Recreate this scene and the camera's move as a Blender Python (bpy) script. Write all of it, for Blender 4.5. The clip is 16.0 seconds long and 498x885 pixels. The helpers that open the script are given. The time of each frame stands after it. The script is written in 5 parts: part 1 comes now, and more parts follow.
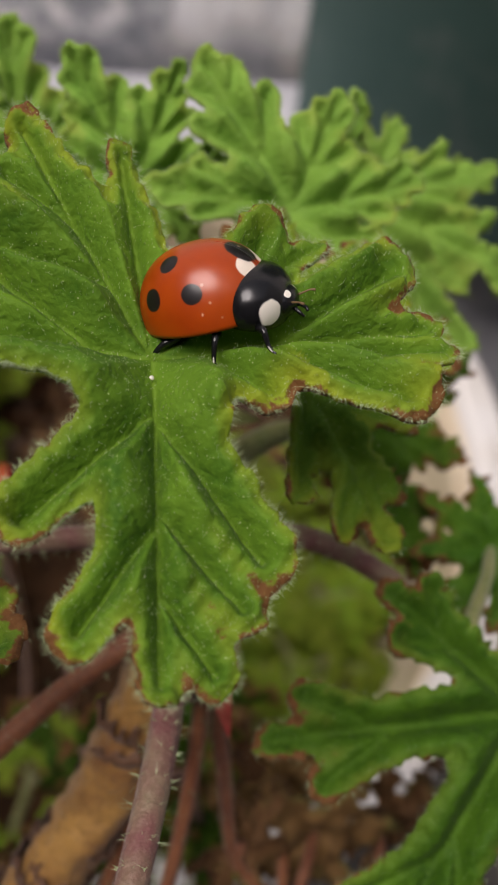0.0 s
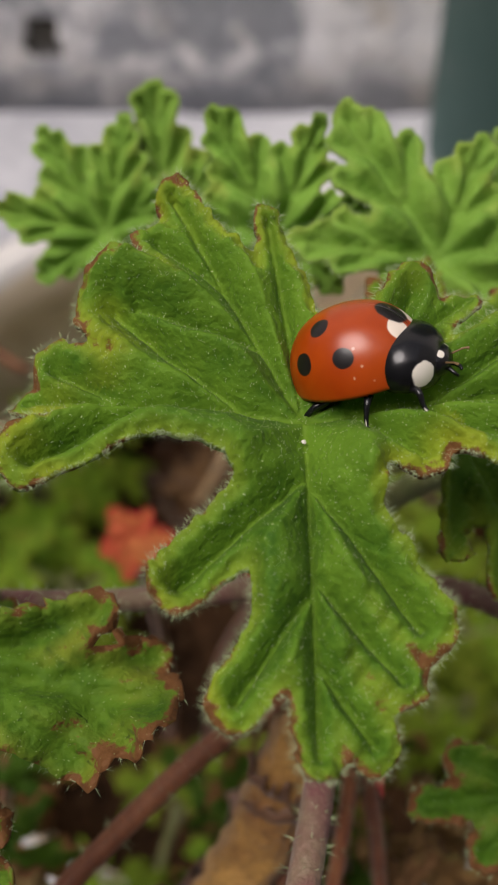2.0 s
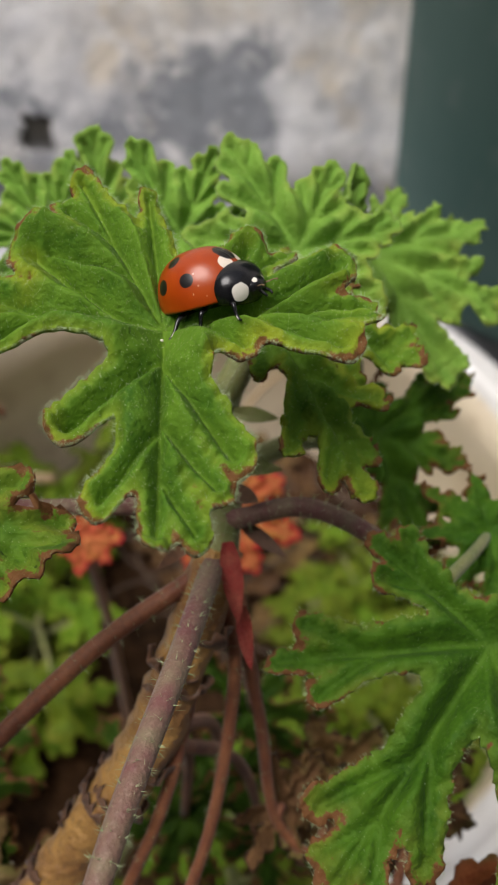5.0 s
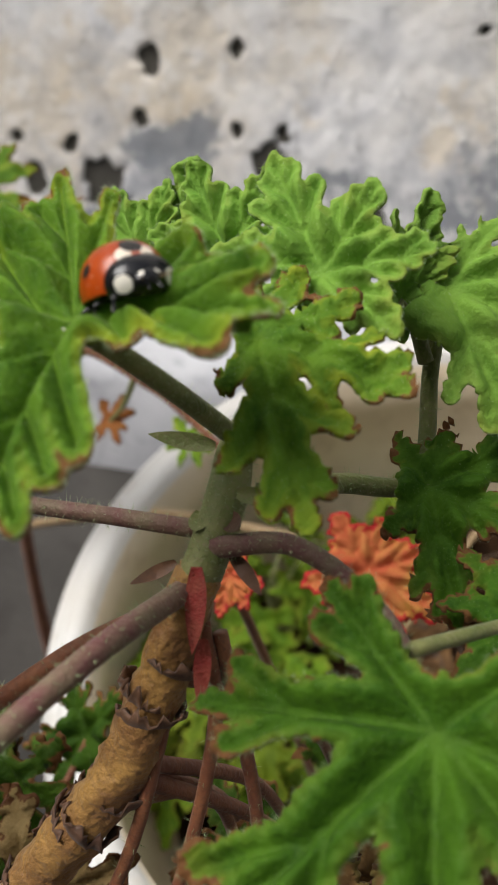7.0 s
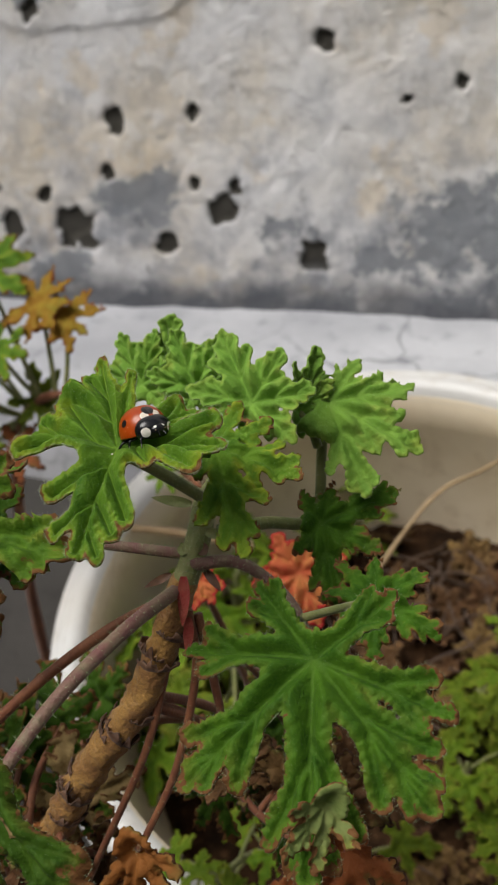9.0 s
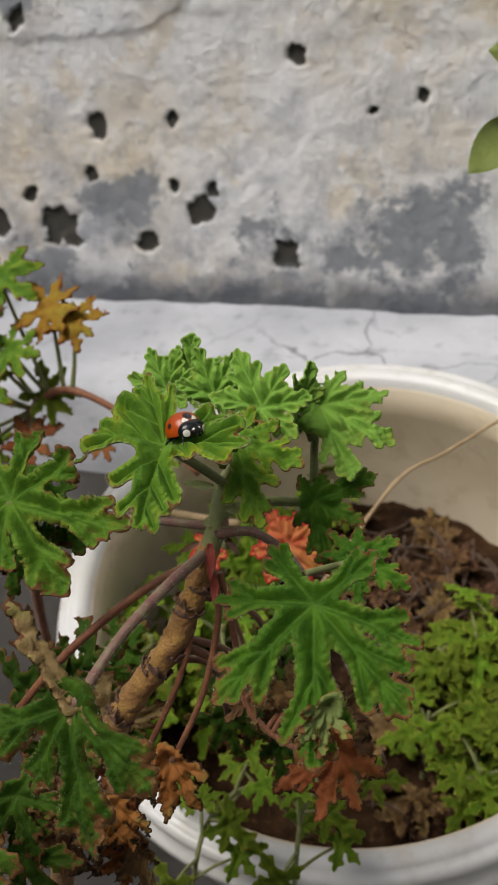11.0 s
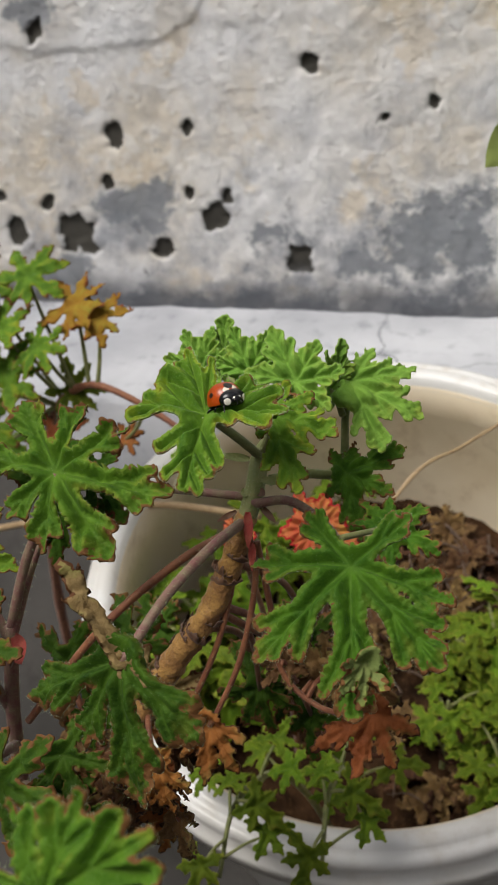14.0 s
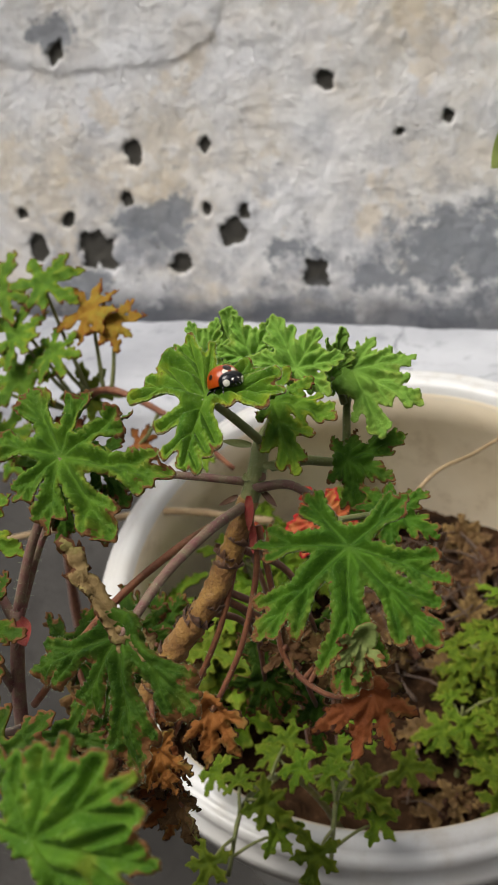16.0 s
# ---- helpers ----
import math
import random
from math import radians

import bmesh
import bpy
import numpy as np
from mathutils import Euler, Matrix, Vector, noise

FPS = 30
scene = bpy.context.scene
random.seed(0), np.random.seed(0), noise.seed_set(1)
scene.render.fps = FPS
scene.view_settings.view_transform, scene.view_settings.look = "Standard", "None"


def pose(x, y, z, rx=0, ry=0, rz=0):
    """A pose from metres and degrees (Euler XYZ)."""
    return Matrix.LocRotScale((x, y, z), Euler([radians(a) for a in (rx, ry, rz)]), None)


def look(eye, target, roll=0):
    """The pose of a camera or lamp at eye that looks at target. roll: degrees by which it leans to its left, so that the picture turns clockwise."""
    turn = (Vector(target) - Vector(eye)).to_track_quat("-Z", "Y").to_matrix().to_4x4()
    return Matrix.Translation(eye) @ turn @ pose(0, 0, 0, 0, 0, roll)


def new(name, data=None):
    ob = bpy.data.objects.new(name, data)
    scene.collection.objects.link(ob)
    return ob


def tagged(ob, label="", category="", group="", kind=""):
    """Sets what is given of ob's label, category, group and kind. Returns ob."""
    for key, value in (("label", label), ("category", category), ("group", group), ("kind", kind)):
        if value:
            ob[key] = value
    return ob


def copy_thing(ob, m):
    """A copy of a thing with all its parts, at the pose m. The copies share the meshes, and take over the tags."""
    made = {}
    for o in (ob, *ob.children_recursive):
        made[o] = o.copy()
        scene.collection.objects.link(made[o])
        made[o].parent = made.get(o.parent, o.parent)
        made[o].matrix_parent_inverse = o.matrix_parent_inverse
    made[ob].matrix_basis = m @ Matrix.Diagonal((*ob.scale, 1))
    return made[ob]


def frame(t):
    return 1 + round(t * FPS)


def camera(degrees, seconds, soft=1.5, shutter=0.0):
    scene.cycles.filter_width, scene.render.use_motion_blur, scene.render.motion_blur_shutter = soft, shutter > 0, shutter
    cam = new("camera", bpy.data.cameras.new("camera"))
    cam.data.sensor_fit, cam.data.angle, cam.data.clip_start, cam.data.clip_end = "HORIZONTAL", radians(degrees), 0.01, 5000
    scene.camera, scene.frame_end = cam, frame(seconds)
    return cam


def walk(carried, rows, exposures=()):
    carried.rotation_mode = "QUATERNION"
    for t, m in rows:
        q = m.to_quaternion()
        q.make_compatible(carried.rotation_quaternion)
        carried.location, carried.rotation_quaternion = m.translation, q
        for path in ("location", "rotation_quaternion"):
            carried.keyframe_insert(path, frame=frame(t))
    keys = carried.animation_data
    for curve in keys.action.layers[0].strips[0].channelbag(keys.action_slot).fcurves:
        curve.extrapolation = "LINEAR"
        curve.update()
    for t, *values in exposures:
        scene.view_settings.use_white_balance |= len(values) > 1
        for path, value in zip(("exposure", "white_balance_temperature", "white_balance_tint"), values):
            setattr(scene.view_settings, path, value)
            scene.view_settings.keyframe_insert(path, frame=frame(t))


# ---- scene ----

# camera and its way
cam = camera(30.0, 16.0)
PATH = [
    (0.0, pose(-0.00240, -0.03132, 0.40239, 40.535, -7.310, -6.037)),
    (0.5, pose(-0.00268, -0.03157, 0.40304, 40.794, -6.824, -5.534)),
    (1.0, pose(-0.00288, -0.03122, 0.40344, 41.946, -7.558, -5.577)),
    (1.5, pose(-0.00324, -0.02995, 0.40276, 40.914, -5.793, -4.617)),
    (2.0, pose(-0.00327, -0.02979, 0.40322, 41.957, -0.504, -1.326)),
    (2.5, pose(-0.00505, -0.02050, 0.39287, 40.063, -6.733, -4.805)),
    (3.0, pose(-0.00106, -0.01955, 0.39092, 40.063, -6.733, -4.805)),
    (3.2, pose(0.00067, -0.01984, 0.39140, 40.063, -6.733, -4.805)),
    (5.3, pose(0.00585, -0.05746, 0.41160, 48.772, -0.425, 0.467)),
    (5.5, pose(0.01014, -0.05961, 0.41346, 48.892, -0.552, 2.497)),
    (6.0, pose(0.01810, -0.05951, 0.40728, 45.628, -2.212, 5.584)),
    (6.2, pose(0.03176, -0.05797, 0.40427, 48.380, 1.420, 10.787)),
    (6.5, pose(0.03135, -0.05808, 0.39385, 53.554, 3.582, 14.518)),
    (7.0, pose(0.03476, -0.04634, 0.39869, 54.526, 7.169, 20.628)),
    (7.5, pose(0.03489, -0.06237, 0.40606, 58.013, 6.503, 19.067)),
    (8.0, pose(0.05217, -0.08002, 0.41169, 59.607, 9.402, 20.153)),
    (8.5, pose(0.05580, -0.08901, 0.41816, 59.091, 8.234, 19.727)),
    (9.0, pose(0.05425, -0.08286, 0.43798, 54.270, 7.151, 17.897)),
    (9.2, pose(0.05209, -0.08069, 0.44193, 52.943, 6.078, 16.749)),
    (11.5, pose(0.05799, -0.11589, 0.46391, 52.898, 5.997, 15.806)),
    (12.0, pose(0.05791, -0.11242, 0.46078, 52.896, 5.899, 15.932)),
    (12.5, pose(0.05950, -0.11612, 0.46289, 53.247, 6.028, 15.796)),
    (13.0, pose(0.05497, -0.11896, 0.46572, 53.501, 6.172, 15.612)),
    (13.5, pose(0.05242, -0.12208, 0.46460, 53.649, 6.212, 15.747)),
    (14.0, pose(0.05444, -0.12351, 0.46077, 53.912, 6.489, 15.887)),
    (14.5, pose(0.05586, -0.12759, 0.45859, 54.035, 6.611, 15.974)),
    (15.0, pose(0.05568, -0.13289, 0.45870, 54.809, 6.553, 16.209)),
    (15.5, pose(0.05731, -0.12786, 0.45366, 55.329, 6.935, 16.790)),
    (16.0, pose(0.06014, -0.12891, 0.45542, 55.655, 7.402, 17.124)),
]
walk(cam, PATH, ((0.0, 0.0, 6700, 20), (1.6, 0.0, 6700, 20), (2.2, 0.0, 6700, 17), (3.0, -0.16, 6700, 17), (3.2, -0.12, 6700, 17), (5.3, 0.22, 6500, 12), (6.5, 0.46, 6500, 10), (7.0, 0.36, 6500, 10), (8.0, 0.0, 6500, 10), (9.0, 0.03, 6500, 10), (11.5, 0.06, 6500, 10), (12.5, 0.10, 6500, 10), (16.0, 0.26, 6500, 10)))

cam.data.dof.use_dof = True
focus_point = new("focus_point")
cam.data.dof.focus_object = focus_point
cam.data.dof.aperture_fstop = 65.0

# world, sun, exposure: a bright overcast day
world = bpy.data.worlds.new("world")
scene.world = world
world.use_nodes = True
wn = world.node_tree
sky = wn.nodes.new("ShaderNodeTexSky")
sky.sky_type = "NISHITA"
sky.sun_disc = False
sky.sun_elevation = radians(58)
sky.sun_rotation = radians(200)
sky.air_density, sky.dust_density, sky.ozone_density = 1.0, 4.0, 1.0
soften = wn.nodes.new("ShaderNodeHueSaturation")
soften.inputs["Saturation"].default_value = 0.35
wn.links.new(sky.outputs[0], soften.inputs["Color"])
wn.links.new(soften.outputs[0], wn.nodes["Background"].inputs[0])
wn.nodes["Background"].inputs[1].default_value = 0.12
sun_data = bpy.data.lights.new("sun", "SUN")
sun_data.energy, sun_data.angle, sun_data.color = 2.9, radians(38), (1.0, 0.97, 0.92)
sun = new("sun", sun_data)
sun.matrix_world = look((-0.48, -0.26, 1.4), (0, 0, 0.3))


# ---- materials ----
def material(name):
    m = bpy.data.materials.new(name)
    m.use_nodes = True
    nt = m.node_tree
    return m, nt, nt.nodes["Principled BSDF"]


def node(nt, kind, **values):
    n = nt.nodes.new(kind)
    for key, value in values.items():
        if key in n.inputs:
            n.inputs[key].default_value = value
    return n


def ramp(nt, stops, source):
    n = nt.nodes.new("ShaderNodeValToRGB")
    el = n.color_ramp.elements
    while len(el) < len(stops):
        el.new(0.5)
    for e, (at, c) in zip(el, stops):
        e.position, e.color = at, (c if len(c) == 4 else (*c, 1))
    nt.links.new(source, n.inputs[0])
    return n.outputs[0]


def mix(nt, fac, a, b, blend="MIX"):
    n = nt.nodes.new("ShaderNodeMix")
    n.data_type, n.blend_type = "RGBA", blend
    for sock, v in ((n.inputs[0], fac), (n.inputs[6], a), (n.inputs[7], b)):
        if hasattr(v, "is_linked"):
            nt.links.new(v, sock)
        elif isinstance(v, (int, float)):
            sock.default_value = v
        else:
            sock.default_value = (*v, 1)
    return n.outputs[2]


def calc(nt, op, a, b=0.0, clamp=False):
    n = nt.nodes.new("ShaderNodeMath")
    n.operation, n.use_clamp = op, clamp
    for sock, v in ((n.inputs[0], a), (n.inputs[1], b)):
        if hasattr(v, "is_linked"):
            nt.links.new(v, sock)
        else:
            sock.default_value = v
    return n.outputs[0]


def coords(nt):
    return nt.nodes.new("ShaderNodeTexCoord").outputs["Object"]


def noise_tex(nt, scale, detail=3.0, rough=0.5, vec=None):
    n = node(nt, "ShaderNodeTexNoise", Scale=scale, Detail=detail, Roughness=rough)
    nt.links.new(vec if vec is not None else coords(nt), n.inputs["Vector"])
    return n.outputs["Fac"]


def bump(nt, bsdf, height, strength, distance):
    n = node(nt, "ShaderNodeBump", Strength=strength, Distance=distance)
    nt.links.new(height, n.inputs["Height"])
    nt.links.new(n.outputs[0], bsdf.inputs["Normal"])
    return n


def leaf_material(name, dark, light, edge, brown, brown_from=0.93, yellow=(0.30, 0.32, 0.04), yellow_amount=0.35, dots=1.0, through_light=0.2, vary=0.12):
    """A hairy leaf: darker between the veins, paler veins and rim, dried brown edge, pale gland dots."""
    m, nt, b = material(name)
    at = nt.nodes.new("ShaderNodeAttribute")
    at.attribute_name = "leaf"
    sep = nt.nodes.new("ShaderNodeSeparateColor")
    nt.links.new(at.outputs["Color"], sep.inputs[0])
    vein, rim, tip = sep.outputs[0], sep.outputs[1], sep.outputs[2]
    big = noise_tex(nt, 260, 2)
    rnd = nt.nodes.new("ShaderNodeObjectInfo").outputs["Random"]
    grain = noise_tex(nt, 2600, 3)
    c = mix(nt, ramp(nt, [(0.3, (0, 0, 0)), (0.7, (1, 1, 1))], big), dark, light)
    c = mix(nt, calc(nt, "MULTIPLY", ramp(nt, [(0.35, (0, 0, 0)), (0.7, (1, 1, 1))], grain), 0.5), c, light)
    c = mix(nt, calc(nt, "MULTIPLY", vein, 0.16), c, edge)
    rise = ramp(nt, [(0.80, (0, 0, 0)), (1.0, (1, 1, 1))], rim)
    c = mix(nt, calc(nt, "MULTIPLY", rise, 0.6), c, edge)
    ynoise = ramp(nt, [(0.5, (0, 0, 0)), (0.68, (1, 1, 1))], noise_tex(nt, 190, 1))
    c = mix(nt, calc(nt, "MULTIPLY", calc(nt, "MULTIPLY", rise, ynoise), yellow_amount * 2, True), c, yellow)
    ripe = calc(nt, "MULTIPLY", calc(nt, "MULTIPLY", tip, ynoise), yellow_amount * 1.6, True)
    c = mix(nt, ripe, c, yellow)
    patch = noise_tex(nt, 520, 5, 0.7)
    worn = calc(nt, "ADD", rim, calc(nt, "MULTIPLY", calc(nt, "SUBTRACT", patch, 0.5), 0.75))
    worn = calc(nt, "ADD", worn, calc(nt, "MULTIPLY", calc(nt, "SUBTRACT", tip, 0.55), 0.13))
    c = mix(nt, ramp(nt, [(brown_from * 0.5, (0, 0, 0)), (brown_from * 0.5 + 0.025, (1, 1, 1))], calc(nt, "MULTIPLY", worn, 0.5)), c, brown)
    vor = node(nt, "ShaderNodeTexVoronoi", Scale=3000.0)
    nt.links.new(coords(nt), vor.inputs["Vector"])
    spots = ramp(nt, [(0.07, (1, 1, 1)), (0.13, (0, 0, 0))], vor.outputs["Distance"])
    c = mix(nt, calc(nt, "MULTIPLY", spots, 0.8 * dots), c, (0.58, 0.66, 0.34))
    hsv = nt.nodes.new("ShaderNodeHueSaturation")
    nt.links.new(c, hsv.inputs["Color"])
    nt.links.new(calc(nt, "ADD", calc(nt, "MULTIPLY", rnd, vary), 1.0 - vary * 0.6), hsv.inputs["Value"])
    nt.links.new(calc(nt, "ADD", calc(nt, "MULTIPLY", rnd, 0.05 * vary), 0.5 - 0.025 * vary), hsv.inputs["Hue"])
    c = hsv.outputs[0]
    nt.links.new(c, b.inputs["Base Color"])
    b.inputs["Roughness"].default_value = 0.62
    b.inputs["Specular IOR Level"].default_value = 0.14
    b.inputs["Sheen Weight"].default_value = 0.02
    b.inputs["Sheen Roughness"].default_value = 0.5
    net = node(nt, "ShaderNodeTexVoronoi", Scale=850.0)
    net.feature = "DISTANCE_TO_EDGE"
    nt.links.new(coords(nt), net.inputs["Vector"])
    pillow = ramp(nt, [(0.0, (0, 0, 0)), (0.28, (1, 1, 1))], net.outputs["Distance"])
    h = calc(nt, "ADD", calc(nt, "MULTIPLY", grain, 0.5), calc(nt, "MULTIPLY", noise_tex(nt, 900, 3), 0.6))
    h = calc(nt, "ADD", h, calc(nt, "MULTIPLY", pillow, 0.10))
    bump(nt, b, h, 0.75, 0.0004)
    tr = nt.nodes.new("ShaderNodeBsdfTranslucent")
    nt.links.new(mix(nt, 0.35, c, (0.9, 1.0, 0.35), "MULTIPLY"), tr.inputs["Color"])
    ms = nt.nodes.new("ShaderNodeMixShader")
    ms.inputs[0].default_value = through_light
    nt.links.new(b.outputs[0], ms.inputs[1])
    nt.links.new(tr.outputs[0], ms.inputs[2])
    nt.links.new(ms.outputs[0], nt.nodes["Material Output"].inputs[0])
    return m


BROWN = (0.19, 0.085, 0.03)
LEAF = leaf_material("leaf_green", (0.042, 0.122, 0.008), (0.135, 0.262, 0.019), (0.27, 0.37, 0.032), BROWN, 0.985, yellow=(0.33, 0.37, 0.02), yellow_amount=0.3)
LEAF_YOUNG = leaf_material("leaf_young", (0.125, 0.285, 0.034), (0.230, 0.420, 0.060), (0.32, 0.49, 0.09), BROWN, 1.6, yellow_amount=0.15)
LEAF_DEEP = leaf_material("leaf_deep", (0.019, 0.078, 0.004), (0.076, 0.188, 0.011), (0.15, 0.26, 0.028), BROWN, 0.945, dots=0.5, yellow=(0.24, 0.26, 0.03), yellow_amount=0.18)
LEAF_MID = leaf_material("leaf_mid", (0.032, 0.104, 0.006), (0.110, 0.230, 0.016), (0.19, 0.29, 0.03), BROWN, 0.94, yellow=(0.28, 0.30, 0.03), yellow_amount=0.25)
# old brown-edged leaf; shade of folds and the crown darkens its green
LEAF_OLD_SHADED = leaf_material("leaf_old_shaded", (0.014, 0.048, 0.003), (0.058, 0.125, 0.008), (0.11, 0.15, 0.018), BROWN, 0.90, dots=0.4, yellow=(0.24, 0.18, 0.03), yellow_amount=0.15)
LEAF_SMALL = leaf_material("leaf_small", (0.052, 0.110, 0.007), (0.165, 0.255, 0.014), (0.27, 0.34, 0.024), BROWN, 1.6, dots=0.3, vary=0.6)
LEAF_OLIVE = leaf_material("leaf_olive", (0.30, 0.37, 0.10), (0.40, 0.47, 0.15), (0.3, 0.36, 0.1), BROWN, 1.6, dots=0.0)
LEAF_DRY = leaf_material("leaf_dry", (0.22, 0.070, 0.016), (0.40, 0.150, 0.038), (0.30, 0.13, 0.04), (0.08, 0.033, 0.014), 0.97, yellow=(0.26, 0.20, 0.05), dots=0.0, through_light=0.15, vary=0.5)
LEAF_LITTER = leaf_material("leaf_litter", (0.050, 0.023, 0.009), (0.145, 0.076, 0.032), (0.21, 0.125, 0.058), (0.08, 0.038, 0.02), 0.97, yellow=(0.36, 0.2, 0.08), dots=0.0, through_light=0.1, vary=0.9)
LEAF_RED = leaf_material("leaf_red", (0.55, 0.055, 0.040), (0.58, 0.22, 0.070), (0.60, 0.07, 0.06), (0.50, 0.030, 0.035), 0.86, yellow=(0.58, 0.33, 0.06), yellow_amount=0.4, dots=0.0)
LEAF_BROWN = leaf_material("leaf_brown", (0.090, 0.050, 0.022), (0.22, 0.115, 0.045), (0.26, 0.15, 0.06), (0.07, 0.035, 0.016), 0.97, yellow=(0.15, 0.16, 0.04), dots=0.0, through_light=0.1, vary=0.5)
LEAF_TAN = leaf_material("leaf_tan", (0.16, 0.10, 0.035), (0.30, 0.21, 0.09), (0.36, 0.24, 0.10), (0.12, 0.05, 0.02), 0.90, yellow=(0.20, 0.22, 0.05), dots=0.0, through_light=0.12)
LEAF_PALE = leaf_material("leaf_pale", (0.13, 0.19, 0.045), (0.22, 0.26, 0.08), (0.32, 0.26, 0.09), BROWN, 0.86, dots=0.0)
LEAF_ORANGE = leaf_material("leaf_orange", (0.32, 0.13, 0.015), (0.36, 0.25, 0.025), (0.40, 0.20, 0.03), (0.25, 0.07, 0.02), 0.98, dots=0.0)


def stem_material(name, a, c, stripe, scale=160.0, relief=0.0003):
    m, nt, b = material(name)
    vec = coords(nt)
    col = mix(nt, ramp(nt, [(0.35, (0, 0, 0)), (0.68, (1, 1, 1))], noise_tex(nt, scale, 3, vec=vec)), a, c)
    col = mix(nt, calc(nt, "MULTIPLY", ramp(nt, [(0.5, (0, 0, 0)), (0.75, (1, 1, 1))], noise_tex(nt, scale * 9, 3, vec=vec)), 0.6), col, stripe)
    nt.links.new(col, b.inputs["Base Color"])
    b.inputs["Roughness"].default_value = 0.6
    b.inputs["Sheen Weight"].default_value = 0.15
    bump(nt, b, noise_tex(nt, scale * 6, 4, vec=vec), 0.6, relief)
    return m


STEM_GREEN = stem_material("stem_green", (0.14, 0.17, 0.04), (0.22, 0.23, 0.07), (0.24, 0.18, 0.10), 380.0)
STEM_PURPLE = stem_material("stem_purple", (0.17, 0.060, 0.055), (0.20, 0.15, 0.085), (0.30, 0.20, 0.15), 420.0)
STEM_BROWN = stem_material("stem_brown", (0.17, 0.050, 0.020), (0.28, 0.105, 0.04), (0.09, 0.035, 0.018), 300.0)
STEM_WOOD = stem_material("stem_wood", (0.21, 0.090, 0.024), (0.46, 0.25, 0.060), (0.12, 0.05, 0.02), 190.0, 0.001)
STIPULE_RED = stem_material("stipule_red", (0.34, 0.025, 0.018), (0.38, 0.075, 0.04), (0.14, 0.03, 0.015), 700.0, 0.0006)
STIPULE_BROWN = stem_material("stipule_brown", (0.075, 0.032, 0.016), (0.16, 0.075, 0.035), (0.04, 0.02, 0.012))
TWIG = stem_material("twig_bark", (0.050, 0.027, 0.014), (0.105, 0.058, 0.030), (0.030, 0.016, 0.009), 300.0)
STRAW = stem_material("straw", (0.33, 0.22, 0.11), (0.42, 0.30, 0.16), (0.22, 0.13, 0.06))

HAIR, _nt, _b = material("plant_hair")
_b.inputs["Base Color"].default_value = (0.42, 0.52, 0.28, 1)
_b.inputs["Roughness"].default_value = 0.4


